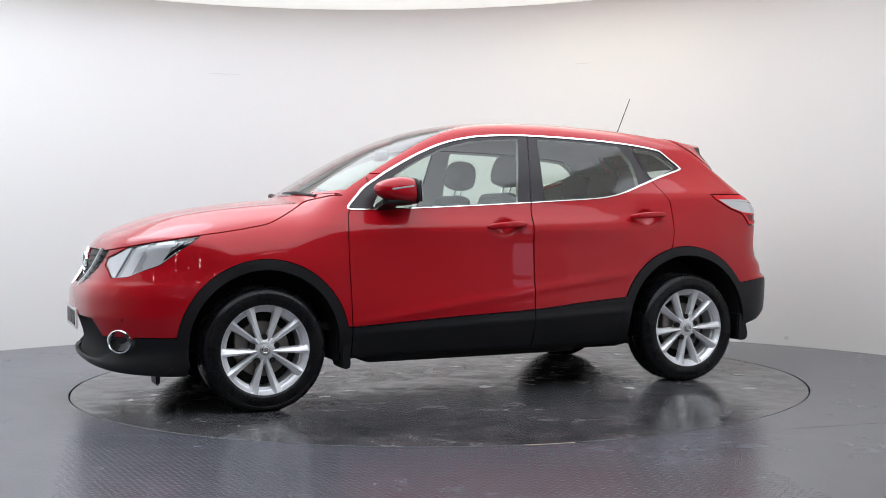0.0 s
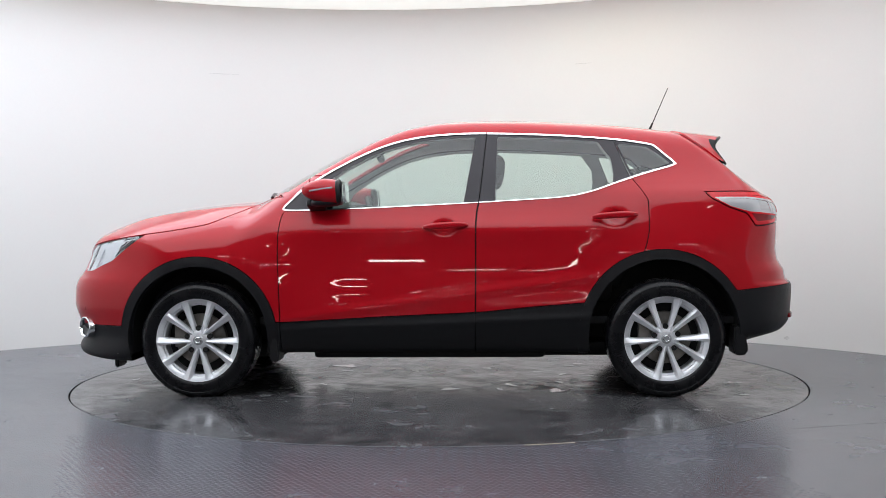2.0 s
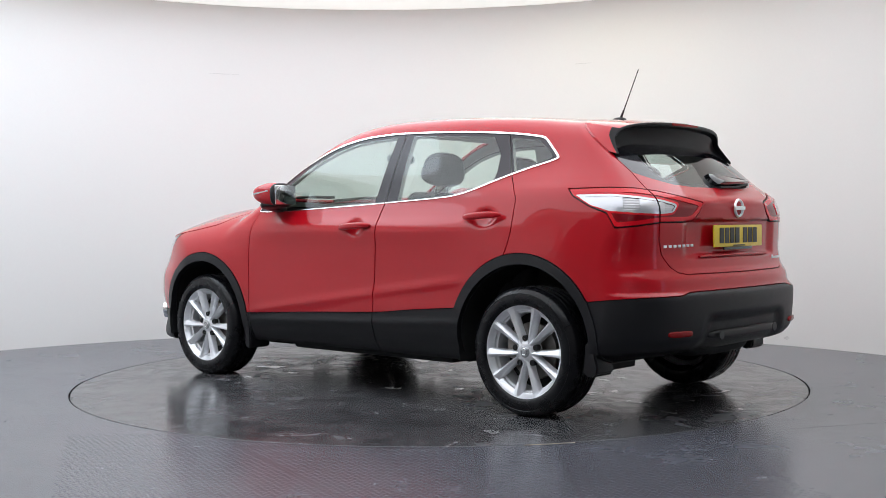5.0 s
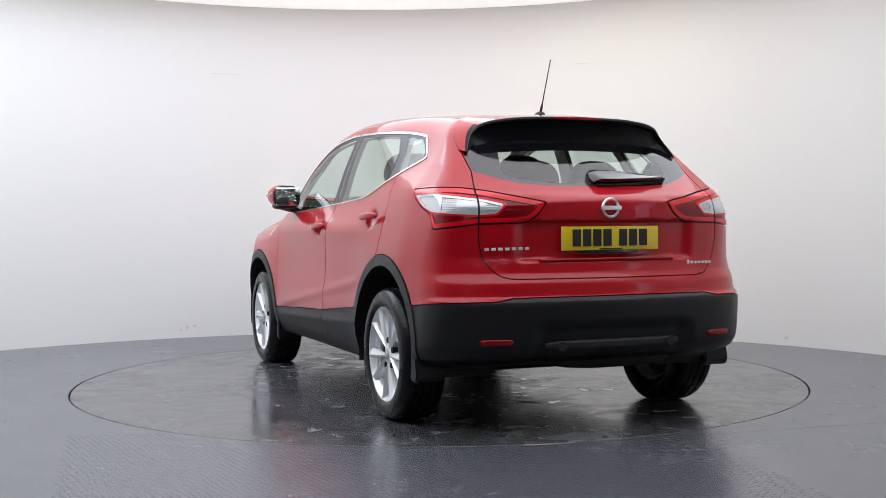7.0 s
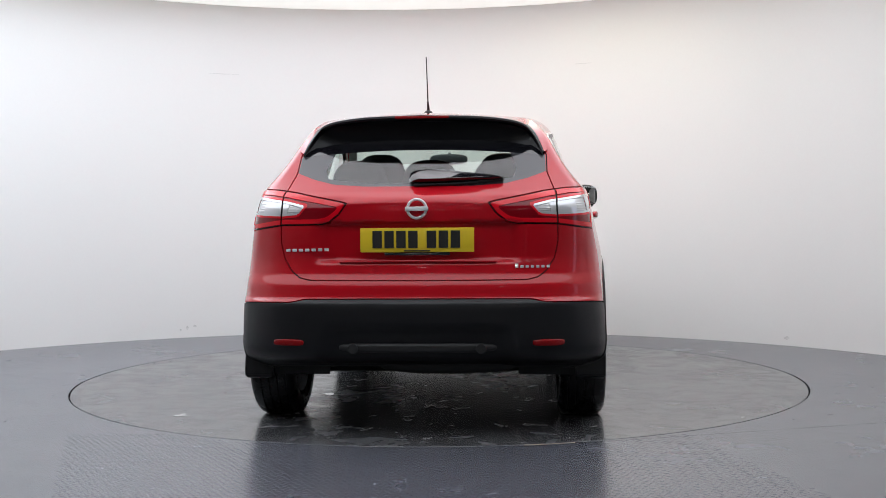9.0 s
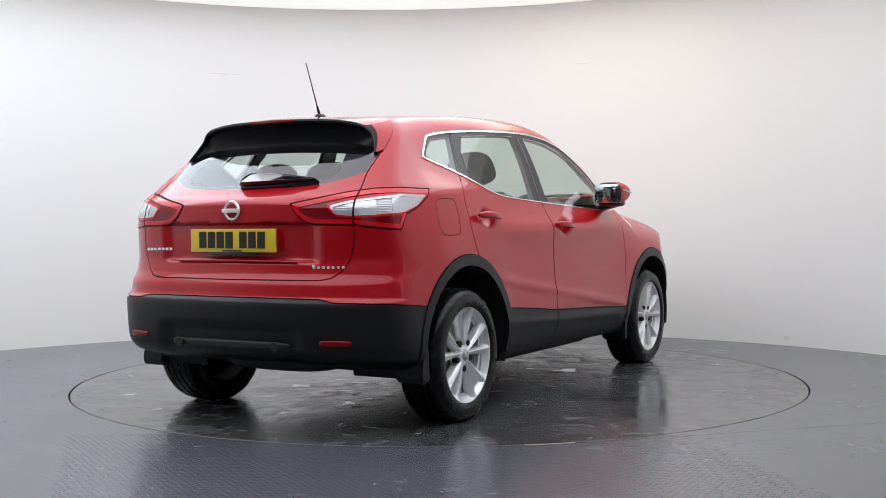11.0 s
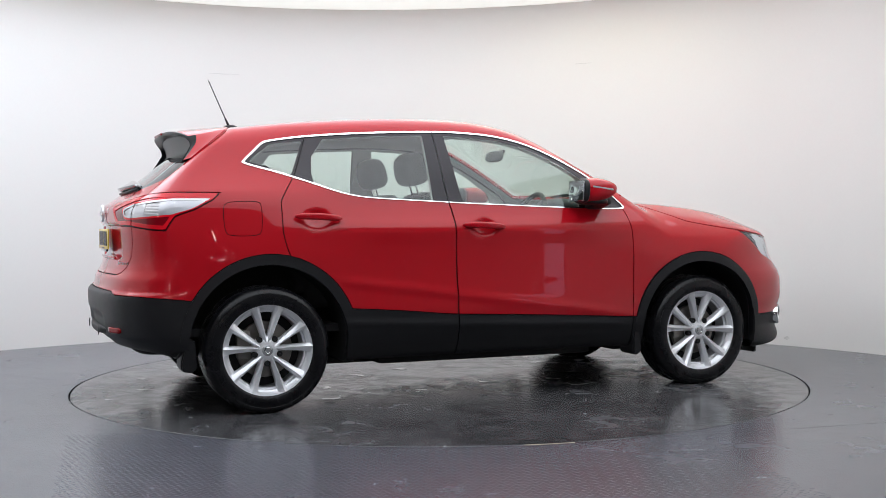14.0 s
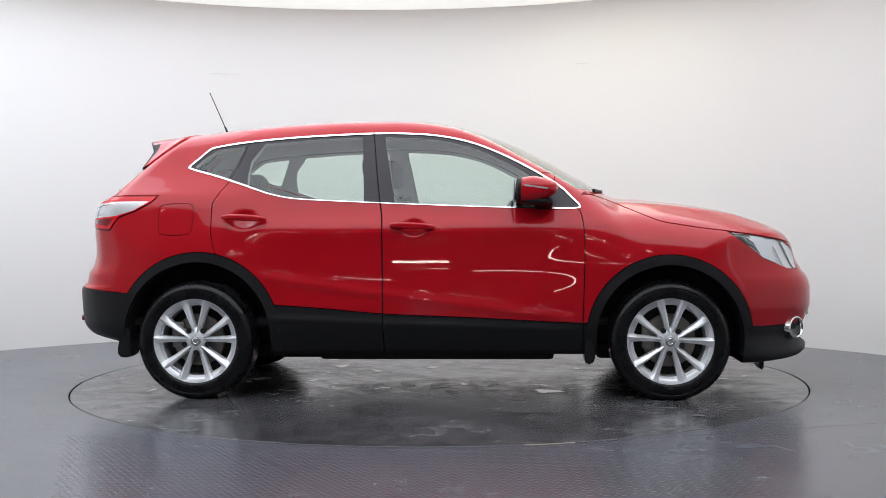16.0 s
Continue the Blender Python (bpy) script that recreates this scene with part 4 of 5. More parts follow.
BRIGHT = material("lamp_reflector_silver", (0.85, 0.87, 0.90), 0.25, 0.5)


def nose_x(y, z):
    return float(NOSE(np.array(z)) - 0.13 * y ** 2 - 0.95 * y ** 6)


def tail_x(y, z):
    y = abs(y)
    return float(TAIL(np.array(z)) + 0.15 * y ** 2 + 0.55 * y ** 8)


def screen_x(y, z):
    """The rear screen's surface."""
    return float(TAIL(np.array(z)) + 0.15 * y ** 2 + 0.55 * y ** 8 * step(1.45, 1.1, z) + 0.1 * y ** 4 * step(1.0, 1.3, z))


def build_wheel(parent, x, y, z, side, turn):
    """Tyre with alloy rim; local y points outwards, nought at the hub's face."""
    tread = [(0.226, 0.004), (0.231, 0.014), (0.240, 0.021), (0.262, 0.0245), (0.286, 0.0245), (0.3, 0.021), (0.302, 0.0225), (0.306, 0.0205), (0.320, 0.013), (0.331, 0.002), (0.338, -0.012), (0.340, -0.028)]
    for k in range(4):
        g = -0.034 - k * 0.040
        tread += [(0.3405, g), (0.333, g - 0.002), (0.333, g - 0.008), (0.3405, g - 0.010)]
    tread += [(0.340, -0.178), (0.330, -0.192), (0.300, -0.205), (0.250, -0.205), (0.226, -0.19)]
    tread = [(r - 0.0085 * max(0, (r - 0.262) / 0.079) + 0.008 * max(0, (0.262 - r) / 0.036), h) for r, h in tread]
    bm = lathe(tread, 96)
    for v in bm.verts:
        v.co.z = max(v.co.z, -z + 0.001)
    tyre = part("wheel", bm, RUBBER, parent, "black road tyre on a silver alloy wheel")
    tyre.matrix_local = pose(x, side * y, z, 0, 0, 0 if side > 0 else 180)
    spin = pose(0, 0, 0, 0, turn, 0)

    def sub(name, bm, mat, label=""):
        bmesh.ops.transform(bm, matrix=spin @ Matrix.Diagonal((1.035, 1, 1.035, 1)), verts=bm.verts[:])
        return part(name, bm, mat, tyre, label)
    sub("rim", lathe([(0.230, -0.004), (0.2345, 0.006), (0.233, 0.0105), (0.229, 0.012), (0.224, 0.010), (0.220, 0.002), (0.213, -0.006), (0.208, -0.014), (0.203, -0.016), (0.201, -0.030), (0.192, -0.034), (0.190, -0.07), (0.187, -0.14), (0.21, -0.19)], 80), ALLOY, "silver alloy rim")
    for k in range(10):
        a0 = 90 + 72 * (k // 2) + (20.5 if k % 2 else -20.5)
        bm = bmesh.new()
        rows = []
        lean = 1 if k % 2 else -1
        for r, w, yy, off in ((0.030, 0.020, -0.012, 0.002), (0.075, 0.023, -0.006, 0.003), (0.12, 0.027, -0.002, 0.002), (0.165, 0.032, 0.001, 0.0), (0.198, 0.039, 0.003, -0.002), (0.216, 0.048, 0.006, -0.003), (0.228, 0.062, 0.009, -0.004)):
            sec = [(-w / 2 - 0.003, yy - 0.042), (-w / 2, yy - 0.008), (-w * 0.44, yy - 0.005), (w * 0.16 * lean, yy + 0.005), (w * 0.44, yy - 0.005), (w / 2, yy - 0.008), (w / 2 + 0.003, yy - 0.042)]
            a = radians(a0)
            c, s_ = math.cos(a), math.sin(a)
            rows.append([bm.verts.new(((r * c - (q + off * lean) * s_), h, (r * s_ + (q + off * lean) * c))) for q, h in sec])
        for i in range(len(rows) - 1):
            for j in range(6):
                bm.faces.new((rows[i][j], rows[i][j + 1], rows[i + 1][j + 1], rows[i + 1][j]))
        sub("spoke", bm, ALLOY)
    sub("hub", lathe([(0.0005, -0.004), (0.034, -0.004), (0.040, -0.006), (0.062, -0.014), (0.072, -0.022), (0.076, -0.05)], 48), ALLOY)
    sub("hub_cap", lathe([(0.0005, 0.003), (0.022, 0.002), (0.027, -0.001), (0.029, -0.006)], 36), CAP, "grey centre cap")
    sub("cap_ring", lathe([(0.013, 0.003), (0.015, 0.0045), (0.018, 0.003)], 30), CHROME)
    for k in range(5):
        a = radians(90 + 72 * k)
        # black plug gives the shade of a bolt hole; none is cut
        bm = lathe([(0.0005, -0.002), (0.0130, -0.001), (0.0148, -0.003), (0.0150, -0.03)], 16)
        bmesh.ops.translate(bm, vec=(0.066 * math.cos(a), -0.005, 0.066 * math.sin(a)), verts=bm.verts[:])
        sub("bolt_hole_shade", bm, SEAM, "black disc for the shade in a bolt hole")
    part("brake_disc", lathe([(0.05, -0.075), (0.145, -0.075), (0.148, -0.08), (0.148, -0.10)], 48), BRAKE, tyre, "bare steel brake disc")
    part("brake_caliper", box(0.07, 0.05, 0.15, (0.115, -0.075, 0.03), 0.012), BRAKE, tyre)
    part("backing_plate", lathe([(0.0005, -0.115), (0.203, -0.115), (0.203, -0.16)], 40), UNDER, tyre)
    return tyre


CAP = material("cap_grey", (0.45, 0.46, 0.48), 0.3, 0.6)
MIRROR = material("mirror_glass", (0.9, 0.92, 0.93), 0.02, 1.0)


def rounded_blob(half, n=2.6, seg=28, rings=16):
    """A superellipsoid."""
    bm = bmesh.new()
    bmesh.ops.create_uvsphere(bm, u_segments=seg, v_segments=rings, radius=1)
    for v in bm.verts:
        c = v.co
        k = (abs(c.x) ** n + abs(c.y) ** n + abs(c.z) ** n) ** (-1 / n)
        v.co = Vector((c.x * k * half[0], c.y * k * half[1], c.z * k * half[2]))
    return bm


def details(car, side, doors, lamp):
    sy = lambda bm: (bmesh.ops.transform(bm, matrix=Matrix.Diagonal((1, side, 1, 1)), verts=bm.verts[:]), bm)[1]
    # handles
    for d, (hx, hy, hz) in zip(doors, ((-0.093, 0.879, 0.970), (-1.043, 0.872, 1.022))):
        bm = rounded_blob((0.128, 0.016, 0.0185), 3.0)
        for v in bm.verts:
            v.co.y -= 0.9 * v.co.x ** 2
            v.co.z -= 0.25 * v.co.x ** 2
        bmesh.ops.transform(bm, matrix=pose(hx, hy, hz, 0, 3, 0), verts=bm.verts[:])
        part("door_handle", sy(bm), PAINT, d, "red pull handle over a scooped cup")
    # mirror
    bm = rounded_blob((0.132, 0.094, 0.074), 2.7, 36, 20)
    for v in bm.verts:
        if v.co.x < -0.076:
            v.co.x = -0.076 + (v.co.x + 0.076) * 0.1
        v.co.z *= 1 - 0.28 * max(v.co.x, 0) / 0.098
        v.co.z += 0.012 * v.co.x / 0.098
        v.co.x += 0.20 * max(-v.co.y, 0) * 0.6
    bmesh.ops.transform(bm, matrix=pose(0.580, 0.900, 1.164, 0, 4, 4), verts=bm.verts[:])
    cap = part("door_mirror", sy(bm), PAINT, car, "red door mirror with a black base")
    bm = rounded_blob((0.086, 0.078, 0.024), 2.8)
    bmesh.ops.transform(bm, matrix=pose(0.575, 0.892, 1.103, 0, 2, 4), verts=bm.verts[:])
    part("mirror_base", sy(bm), PLASTIC, cap, "black lower mirror shell")
    bm = box(0.10, 0.14, 0.035, (0, 0, 0), 0.012, 2, pose(0.635, 0.852, 1.085, 14, 0, 0))
    part("mirror_arm", sy(bm), PLASTIC, cap)
    bm = box(0.006, 0.150, 0.116, (0, 0, 0), 0.0028, 2)
    for v in bm.verts:
        v.co.y *= 1 - 1.1 * max(abs(v.co.z) - 0.035, 0)
    bmesh.ops.transform(bm, matrix=pose(0.468, 0.901, 1.160, 0, 2, -7), verts=bm.verts[:])
    part("mirror_pane", sy(bm), MIRROR, cap, "mirror glass")
    bm = rounded_blob((0.020, 0.090, 0.072), 3.0)
    bmesh.ops.transform(bm, matrix=pose(0.500, 0.900, 1.160, 0, 4, 0), verts=bm.verts[:])
    part("mirror_bezel", sy(bm), PLASTIC, cap, "black mirror surround")
    bm = box(0.13, 0.006, 0.010, (0, 0, 0), 0.003, 2, pose(0.592, 0.992, 1.176, 0, 8, 4))
    part("indicator", sy(bm), HOUSING, cap, "slim side indicator")
    # fog lamp in a bright ring
    n = Vector((0.74, 0.67, 0.0)).normalized()
    turn = n.to_track_quat("Y", "Z").to_matrix().to_4x4()
    base = Matrix.Translation((2.041, 0.679, 0.386)) @ turn @ Matrix.Diagonal((1.10, 1, 0.86, 1))
    bm = lathe([(0.058, -0.03), (0.060, 0.004), (0.064, 0.010), (0.071, 0.006), (0.075, -0.022)], 40)
    bmesh.ops.transform(bm, matrix=base, verts=bm.verts[:])
    fog = part("fog_lamp", sy(bm), CHROME, car, "round fog lamp in a chrome ring")
    bm = lathe([(0.0005, -0.018), (0.03, -0.016), (0.057, -0.004)], 30)
    bmesh.ops.transform(bm, matrix=base, verts=bm.verts[:])
    part("fog_lens", sy(bm), GLOSS_BLACK, fog, "dark fog lamp lens")
    # mudflaps and deflectors
    for outline, y0, y1, name in (([(-1.745, 0.40), (-1.700, 0.40), (-1.690, 0.26), (-1.700, 0.238), (-1.740, 0.232), (-1.770, 0.245), (-1.775, 0.28)], 0.73, 0.872, "mudflap"),
                                  ([(0.905, 0.34), (0.86, 0.34), (0.856, 0.215), (0.868, 0.198), (0.895, 0.198), (0.915, 0.225)], 0.71, 0.872, "mudflap"),
                                  ([(1.868, 0.24), (1.838, 0.24), (1.843, 0.150), (1.863, 0.146)], 0.54, 0.70, "air_deflector")):
        m = Matrix.Translation((0, y0, 0))
        part(name, sy(prism(outline, y1 - y0, m, 0.008)), PLASTIC, car, "black moulded " + name.replace("_", " "))
    # wheel arch liner and the wall behind it
    for cx, cz, r in ((1.323, 0.345, 0.405), (-1.312, 0.355, 0.423)):
        bm = bmesh.new()
        rows = []
        for k in range(25):
            a = math.pi * (k / 24 * 1.16 - 0.08)
            rows.append([bm.verts.new((cx + r * math.cos(a), yy, cz + r * math.sin(a))) for yy in (0.46, 0.66, 0.868)])
        for p, q in zip(rows, rows[1:]):
            for j in range(2):
                bm.faces.new((p[j], p[j + 1], q[j + 1], q[j]))
        part("arch_liner", sy(bm), UNDER, car, "black wheel arch liner")
        part("arch_wall", sy(box(0.84, 0.06, 0.46, (cx, 0.47, cz + 0.18))), UNDER, car)
        part("suspension_arm", sy(tube([(cx + 0.05, 0.36, 0.27), (cx + 0.02, 0.55, 0.225), (cx, 0.72, 0.235)], 0.024, 8)), UNDER, car)
        part("damper", sy(tube([(cx - 0.09, 0.58, 0.215), (cx - 0.09, 0.585, 0.30), (cx - 0.08, 0.56, 0.50)], [0.018, 0.030, 0.034], 10)), UNDER, car)
    # rear reflector
    bm = rounded_blob((0.012, 0.073, 0.015), 4)
    for v in bm.verts:
        v.co.x += 0.9 * v.co.y ** 2 + 0.28 * v.co.y
    bmesh.ops.translate(bm, vec=(tail_x(0.595, 0.442) - 0.002, 0.595, 0.442), verts=bm.verts[:])
    part("reflector", sy(bm), REFLECT_RED, car, "red rear reflector strip")
    # parking sensors and front tow cover on the bumper
    bm = lathe([(0.0005, 0.003), (0.010, 0.003), (0.012, 0.0)], 16)
    bmesh.ops.transform(bm, matrix=Matrix.Translation((nose_x(0.70, 0.50) - 0.004, 0.70, 0.50)) @ Vector((0.75, 0.66, 0)).to_track_quat("Y", "Z").to_matrix().to_4x4(), verts=bm.verts[:])
    part("parking_sensor", sy(bm), REFLECT_RED, car, "red parking sensor")


def car_ends(car, gate, clad_rear, nose):
    # spoiler: a red blade over the screen whose black ends sweep down beside the glass
    knots = [0, 0.30, 0.55, 0.72, 0.82, 0.92, 1.0]
    edge_c = [spline(knots, k) for k in ([-1.752, -1.738, -1.706, -1.676, -1.658, -1.680, -1.712], [0, 0.25, 0.42, 0.495, 0.532, 0.558, 0.580], [1.502, 1.496, 1.480, 1.458, 1.420, 1.372, 1.322])]
    root_c = [spline(knots, k) for k in ([-1.430, -1.430, -1.440, -1.465, -1.535, -1.600, -1.668], [0, 0.25, 0.42, 0.515, 0.572, 0.596, 0.604], [1.537, 1.531, 1.518, 1.500, 1.446, 1.392, 1.336])]
    low_c = [spline(knots, k) for k in ([0, 0.25, 0.41, 0.465, 0.495, 0.520, 0.560], [1.388, 1.384, 1.374, 1.362, 1.348, 1.330, 1.306])]
    ss = [k / 30 for k in range(31)]
    cols = []
    for u in ss:
        e, r = (Vector([float(c(np.array(u))) for c in cc]) for cc in (edge_c, root_c))
        y, z = (float(c(np.array(u))) for c in low_c)
        cols.append((e, r, Vector((screen_x(y, z) + 0.006, y, z))))
    both_ways = [(c, -1) for c in cols[:0:-1]] + [(c, 1) for c in cols]
    tops, lows = [], []
    for (e, r, b), sgn in both_ways:
        arc = 0.010 * (1 - abs(e.y) / 0.6)
        top = [r + Vector((0.006, 0, -0.006)), r + Vector((0, 0, 0.002))] + [r.lerp(e, k / 4) + Vector((0, 0, arc * math.sin(math.pi * k / 4))) for k in (1, 2, 3)] + [e + Vector((0.010, 0, 0.004))]
        low = [e + Vector((0.010, 0, 0.004)), e + Vector((0.002, 0, 0.001)), e + Vector((-0.001, 0, -0.007)), e + Vector((0.004, 0, -0.016)), e.lerp(b, 0.25) + Vector((0.026, 0, 0.004)), e.lerp(b, 0.6) + Vector((0.026, 0, 0.004)), b]
        tops.append([Vector((p.x, sgn * p.y, p.z)) for p in top])
        lows.append([Vector((p.x, sgn * p.y, p.z)) for p in low])

    def strip_mesh(rows):
        bm = bmesh.new()
        vs = [[bm.verts.new(p) for p in r] for r in rows]
        for p, q in zip(vs, vs[1:]):
            for j in range(len(p) - 1):
                bm.faces.new((p[j], p[j + 1], q[j + 1], q[j]))
        return bm
    fin = 8
    ends = (tops[:fin + 1], tops[-fin - 1:])
    red = [strip_mesh(tops[fin:-fin])] + [strip_mesh([r[:5] for r in rows]) for rows in ends]
    part("spoiler", join(*red), PAINT, gate, "red roof spoiler")
    part("spoiler_underside", strip_mesh(lows), SPOILER_BLACK, gate, "black spoiler underside")
    for rows in ends:
        part("spoiler_fin", strip_mesh([r[4:] for r in rows]), SPOILER_BLACK, gate, "black side fin")
    part("brake_light", box(0.008, 0.26, 0.013, (-1.751, 0, 1.494), 0.003), REFLECT_RED, gate, "dark red high brake light")
    # wiper
    outline = [(0.034, 1.180), (0.030, 1.205), (0.012, 1.219), (-0.03, 1.223), (-0.12, 1.218), (-0.22, 1.208), (-0.31, 1.198), (-0.372, 1.190), (-0.380, 1.184), (-0.33, 1.179), (-0.22, 1.173), (-0.10, 1.168), (0.0, 1.166), (0.024, 1.168)]
    bm = bmesh.new()
    sheets = []
    mid_z = 1.19
    for lift, shrink in ((0.002, 1.12), (-0.024, 1.12), (-0.034, 0.98), (-0.040, 0.70)):
        sheets.append([bm.verts.new((screen_x(y, z) + lift, -0.15 + (y + 0.15) * (0.5 + shrink / 2), mid_z + (z - mid_z) * shrink - 0.4 * lift)) for y, z in outline])
    for p, q in zip(sheets, sheets[1:]):
        for k in range(len(p)):
            j = (k + 1) % len(p)
            bm.faces.new((p[k], p[j], q[j], q[k]))
    bm.faces.new(sheets[-1]), bm.faces.new(sheets[0])
    wip = part("rear_wiper", bm, GLOSS_BLACK, gate, "glossy black rear wiper")
    part("wiper_blade", tube([(screen_x(y, z) - 0.012, y, z) for y, z in ((0.02, 1.160), (-0.19, 1.166), (-0.385, 1.182))], 0.007), PLASTIC, wip)
    # badge and bars that stand for the maker's writing
    bm = lathe([(0.036, -0.004), (0.039, 0.005), (0.045, 0.005), (0.049, -0.004)], 40)
    bmesh.ops.transform(bm, matrix=pose(-2.064, 0, 1.050, 0, 0, 90), verts=bm.verts[:])
    badge = part("badge", bm, BADGE, gate, "round chrome badge")
    part("badge_bar", box(0.012, 0.106, 0.020, (-2.068, 0, 1.050), 0.004), BADGE, badge)
    for k in range(7):
        y = 0.607 - 0.031 * k
        bm = box(0.004, 0.021, 0.013, (0, 0, 0), 0.0018)
        bmesh.ops.transform(bm, matrix=pose(tail_x(y, 0.862) - 0.0035, y, 0.862 + 0.003 * (k / 6), 0, 0, -10), verts=bm.verts[:])
        part("model_lettering", bm, BADGE, gate, "chrome lettering")
    for k in range(7):
        y = -0.452 - 0.024 * k
        bm = box(0.003, 0.015, 0.020 if k == 0 else 0.012, (tail_x(y, 0.784) - 0.003, y, 0.784 if k else 0.787), 0.002)
        part("dealer_lettering", bm, BADGE, gate, "grey dealer lettering")
    plate_at = -2.058
    plate = part("number_plate", box(0.008, 0.520, 0.111, (plate_at, 0, 0.908), 0.003), PLATE_Y, gate, "yellow rear number plate with plain black bars")
    for k in range(7):
        y = 0.182 - 0.0545 * k - (0.030 if k > 3 else 0)
        part("plate_bar", box(0.004, 0.043, 0.079, (plate_at - 0.005, y, 0.911)), INK, plate)
    part("plate_strip", box(0.004, 0.12, 0.006, (plate_at - 0.005, 0.0, 0.859)), INK, plate)
    part("plate_holder", box(0.010, 0.30, 0.014, (plate_at + 0.002, 0, 0.845), 0.003), GLOSS_BLACK, gate)
    part("tailgate_grip", tube([(tail_x(y, 0.812) - 0.002, y, 0.812 - 0.01 * abs(y)) for y in np.linspace(-0.36, 0.36, 13)], 0.006), PAINT, gate, "red ledge under the plate")
    # rear lower skirt
    bm = rounded_blob((0.030, 0.36, 0.022), 4)
    for v in bm.verts:
        v.co.x += 0.16 * v.co.y ** 2
    bmesh.ops.translate(bm, vec=(-2.094, 0, 0.420), verts=bm.verts[:])
    part("rear_skirt", bm, SKIRT, clad_rear, "dark grey lower skirt strip")
    part("tow_cover", lathe([(0.0005, 0.004), (0.022, 0.004), (0.025, 0.0)], 20), SKIRT, clad_rear, at=pose(-2.118, 0.29, 0.418, 0, 0, 90))
    part("tow_cover", lathe([(0.0005, 0.004), (0.022, 0.004), (0.025, 0.0)], 20), SKIRT, clad_rear, at=pose(-2.118, -0.29, 0.418, 0, 0, 90))
    part("exhaust_silencer", rounded_blob((0.14, 0.34, 0.060), 3), UNDER, car, "dark exhaust silencer", at=pose(-1.80, -0.12, 0.33))
    part("rear_axle", tube([(-1.33, -0.66, 0.26), (-1.33, 0.66, 0.26)], 0.045, 14), UNDER, car)
    part("fuel_tank", box(0.62, 0.9, 0.12, (-0.82, 0, 0.245), 0.04), UNDER, car)
    part("front_subframe", box(0.5, 0.9, 0.12, (1.2, 0, 0.24), 0.03), UNDER, car)
    part("floor_tray", box(1.35, 1.30, 0.07, (0.02, 0, 0.232), 0.025), UNDER, car)
    # nose: bright V, badge, plate
    for side in (1, -1):
        rows = []
        bm = bmesh.new()
        for k in range(9):
            t = k / 8
            y, z = 0.145 + 0.19 * t ** 1.3, 0.655 + 0.205 * t
            r = []
            for dy, dx in ((-0.020, -0.006), (-0.010, 0.007), (0.012, 0.007), (0.024, -0.006)):
                r.append(bm.verts.new((nose_x(y + dy, z) + dx, side * (y + dy), z)))
            rows.append(r)
        for p, q in zip(rows, rows[1:]):
            for j in range(3):
                bm.faces.new((p[j], p[j + 1], q[j + 1], q[j]))
        part("grille_trim", bm, BADGE, nose, "chrome V-shaped grille trim")
    bm = lathe([(0.055, -0.004), (0.060, 0.008), (0.070, 0.008), (0.076, -0.004)], 40)
    bmesh.ops.transform(bm, matrix=pose(nose_x(0, 0.77) + 0.010, 0, 0.77, 0, 0, -90), verts=bm.verts[:])
    fb = part("front_badge", bm, CHROME, nose, "round chrome badge")
    part("badge_bar", box(0.012, 0.17, 0.03, (nose_x(0, 0.77) + 0.014, 0, 0.77), 0.004), CHROME, fb)
    for k in range(5):
        z = 0.70 + 0.03 * k
        part("grille_slat", tube([(nose_x(y, z) - 0.004, y, z) for y in np.linspace(-0.36, 0.36, 15)], 0.005, 6), PLASTIC, nose)
    fp = part("front_plate", box(0.010, 0.520, 0.111, (2.212, 0, 0.478), 0.003), PLATE_W, nose, "white front number plate with plain black bars")
    for k in range(7):
        y = -0.182 + 0.0545 * k + (0.030 if k > 3 else 0)
        part("plate_bar", box(0.004, 0.043, 0.079, (2.2185, y, 0.480)), INK, fp)
    # aerial
    bm = rounded_blob((0.045, 0.022, 0.020), 2.2)
    bmesh.ops.translate(bm, vec=(-1.335, 0, 1.547), verts=bm.verts[:])
    aer = part("aerial", bm, PLASTIC, car, "black roof aerial")
    part("aerial_base", tube([(-1.338, 0, 1.545), (-1.366, 0, 1.605)], [0.009, 0.005]), PLASTIC, aer)
    part("aerial_rod", tube([(-1.364, 0, 1.60), (-1.461, 0, 1.822)], [0.0032, 0.0026], 8), PLASTIC, aer)
    # front wipers
    for y0, y1, x0, x1 in ((0.55, 0.02, 0.95, 0.99), (0.0, -0.55, 1.01, 0.93)):
        part("wiper", tube([(x0, y0, 1.140), ((x0 + x1) / 2 + 0.02, (y0 + y1) / 2, 1.165), (x1, y1, 1.165)], 0.010, 8), PLASTIC, car, "black windscreen wiper")


SKIRT = varied(material("grey_black_skirt", (0.013, 0.013, 0.014), 0.5), 6, 0.2)


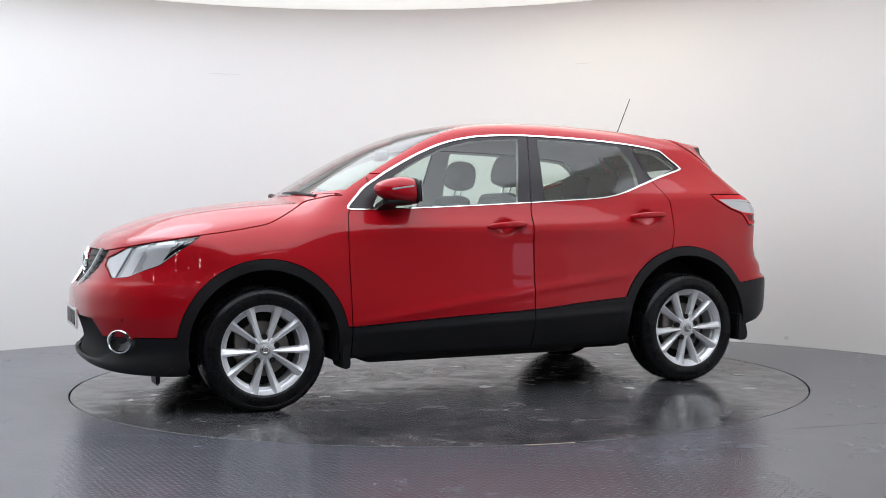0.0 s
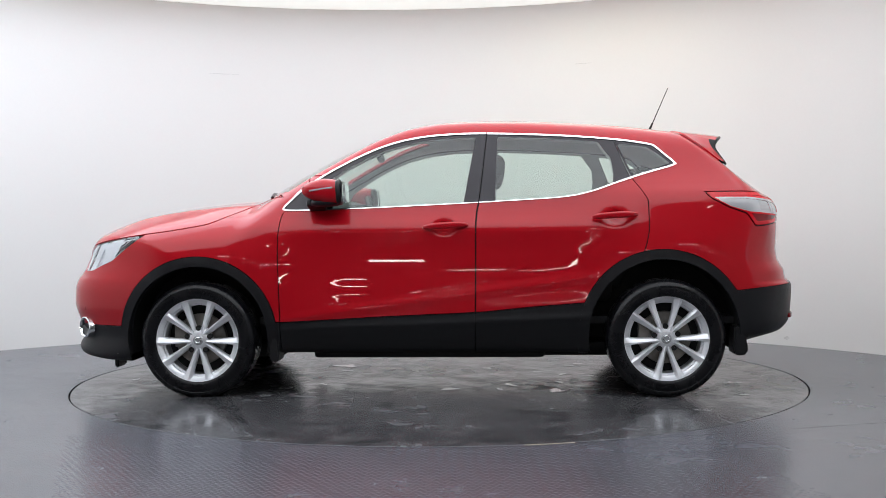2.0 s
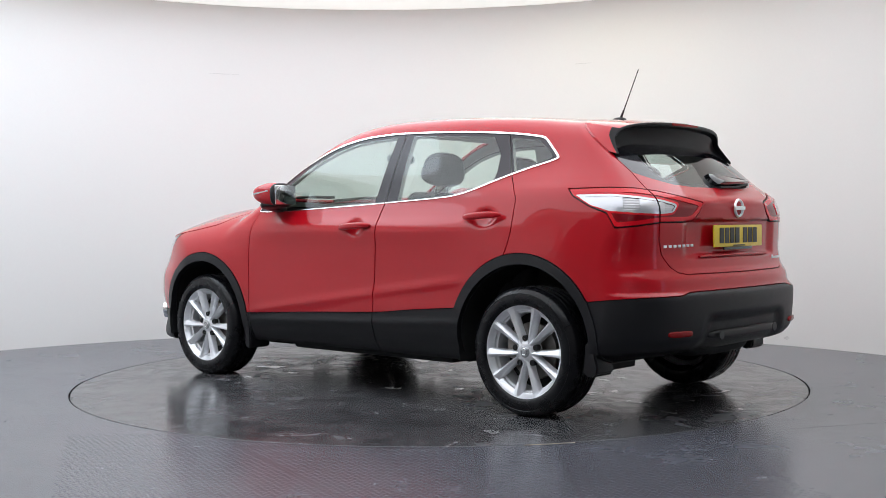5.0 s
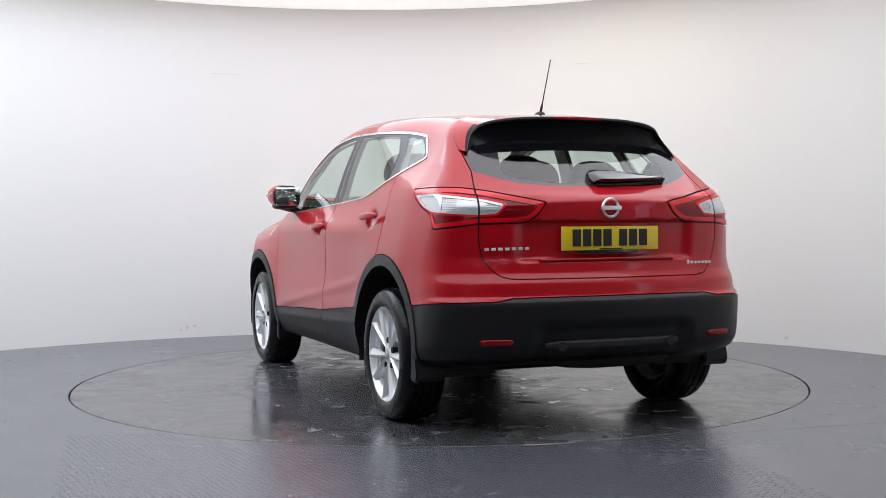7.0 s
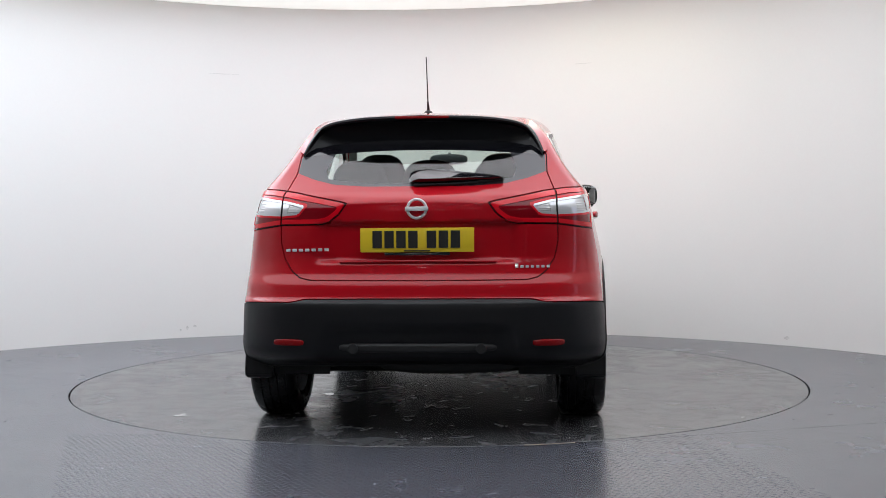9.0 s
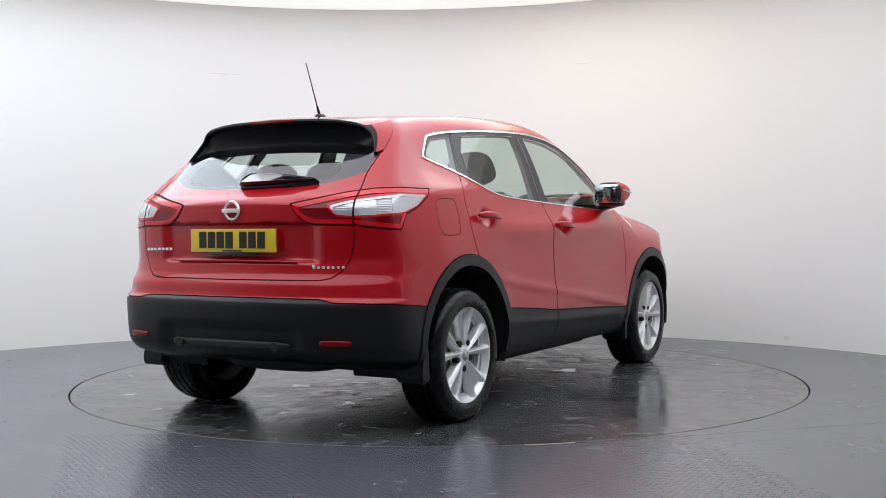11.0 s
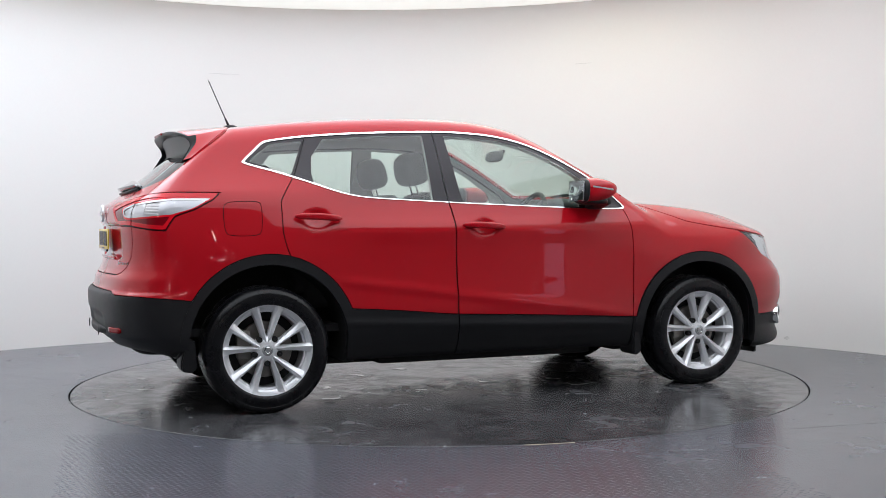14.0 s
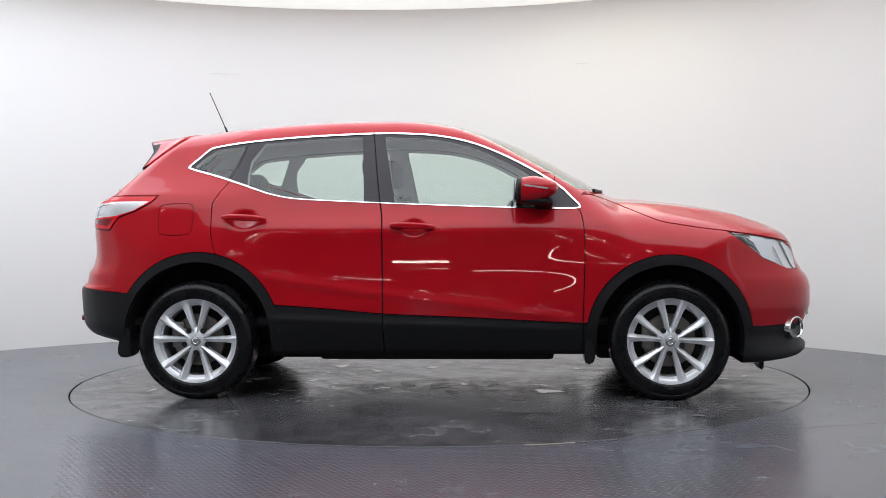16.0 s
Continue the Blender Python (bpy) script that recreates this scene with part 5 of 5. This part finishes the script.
def cabin(car):
    # floor, dashboard, seats
    part("cabin_floor", box(2.9, 1.40, 0.04, (-0.45, 0, 0.42)), TRIM_IN, car)
    bm = box(0.46, 1.36, 0.34, (0.78, 0, 0.90), 0.09, 4)
    part("dashboard", bm, TRIM_IN, car, "dark dashboard")
    part("instrument_hood", rounded_blob((0.10, 0.19, 0.055), 2.5), TRIM_IN, car, at=pose(0.62, -0.37, 1.075))
    wheel = bmesh.new()
    ring = [(0.185 * math.cos(a), 0.185 * math.sin(a), 0) for a in [2 * math.pi * k / 40 for k in range(40)]]
    wheel = tube(ring, 0.016, 10, True)
    sw = part("steering_wheel", wheel, TRIM_IN, car, "black steering wheel", at=pose(0.40, -0.37, 0.99, 0, -62, 0))
    part("wheel_boss", join(rounded_blob((0.075, 0.06, 0.03), 2.5), box(0.05, 0.34, 0.012, (0, 0, 0), 0.004)), TRIM_IN, sw)
    part("centre_console", box(0.9, 0.22, 0.30, (0.10, 0, 0.58), 0.05, 3), TRIM_IN, car)
    part("cabin_mirror", rounded_blob((0.018, 0.125, 0.035), 3), TRIM_IN, car, "interior mirror", at=pose(0.36, 0, 1.405, 0, 10, 0))
    part("mirror_stalk", tube([(0.37, 0, 1.41), (0.43, 0, 1.445)], 0.012), TRIM_IN, car)

    def seat(x, y, width, back_top, name, rests, lift):
        s = part(name, box(0.50, width, 0.16, (x + 0.22, y, 0.60), 0.06, 3), FABRIC, car, "dark fabric " + name.replace("_", " "))
        h = back_top - 0.60
        bm = box(0.13, width * 0.94, h, (0, 0, h / 2), 0.055, 4)
        for v in bm.verts:
            v.co.y *= 1 - 0.22 * max(v.co.z / h - 0.35, 0) / 0.65 * (1 if len(rests) == 1 else 0.2)
            v.co.x += 0.05 * abs(v.co.y / (width / 2)) ** 2 * 0.6
        bmesh.ops.transform(bm, matrix=pose(x - 0.04, y, 0.60, 0, -17, 0), verts=bm.verts[:])
        part("backrest", bm, FABRIC, s)
        for ry in rests:
            bx = x - 0.04 - math.tan(radians(17)) * (h + 0.10)
            bm = rounded_blob((0.080, 0.145, 0.098), 3.0)
            for v in bm.verts:
                v.co.y *= 1 - 0.16 * v.co.z / 0.098
            bmesh.ops.transform(bm, matrix=pose(bx, ry, back_top + lift, 0, -12, 0), verts=bm.verts[:])
            part("headrest", bm, FABRIC, s)
            for dy in (-0.05, 0.05):
                part("headrest_post", tube([(bx + 0.035, ry + dy, back_top - 0.05), (bx, ry + dy, back_top + lift - 0.05)], 0.006, 8), CHROME, s)
        return s
    seat(-0.10, 0.37, 0.52, 1.180, "passenger_seat", [0.37], 0.12)
    seat(-0.10, -0.37, 0.52, 1.180, "driver_seat", [-0.37], 0.12)
    seat(-1.02, 0.0, 1.26, 1.130, "rear_bench", [0.37, 0.0, -0.37], 0.085)
    part("parcel_shelf", box(0.55, 1.10, 0.02, (-1.62, 0, 1.06), 0.006), TRIM_IN, car)


def motions():
    """The turntable turns clockwise at a steady pace, and the car with it."""
    rows_t, rows_c = [], []
    for k in range(33):
        t = k * 0.5
        a = 202.891 - 12.9674 * t - 0.008887 * t ** 2 + 0.00068778 * t ** 3
        rows_t.append((t, pose(0, 0, 0, 0, 0, a)))
        rows_c.append((t, pose(0, 0, 0, 0, 0, a) @ pose(0.010, -0.046, 0)))
    walk(TABLE, rows_t)
    walk(CAR, rows_c)


studio()
hall_lamps()
bulkheads()
hanging_lamps()
side_window()
tread_plates()
wall_scuffs()
TABLE = turntable()
CAR, GATE, CLAD_REAR, NOSE_PART = build_car()
car_ends(CAR, GATE, CLAD_REAR, NOSE_PART)
cabin(CAR)
for x, y, z, side, turn in ((1.325, 0.862, 0.325, 1, 0), (-1.325, 0.862, 0.329, 1, 3), (1.325, 0.862, 0.325, -1, -39), (-1.325, 0.862, 0.329, -1, 36)):
    build_wheel(CAR, x, y, z, side, turn)
motions()
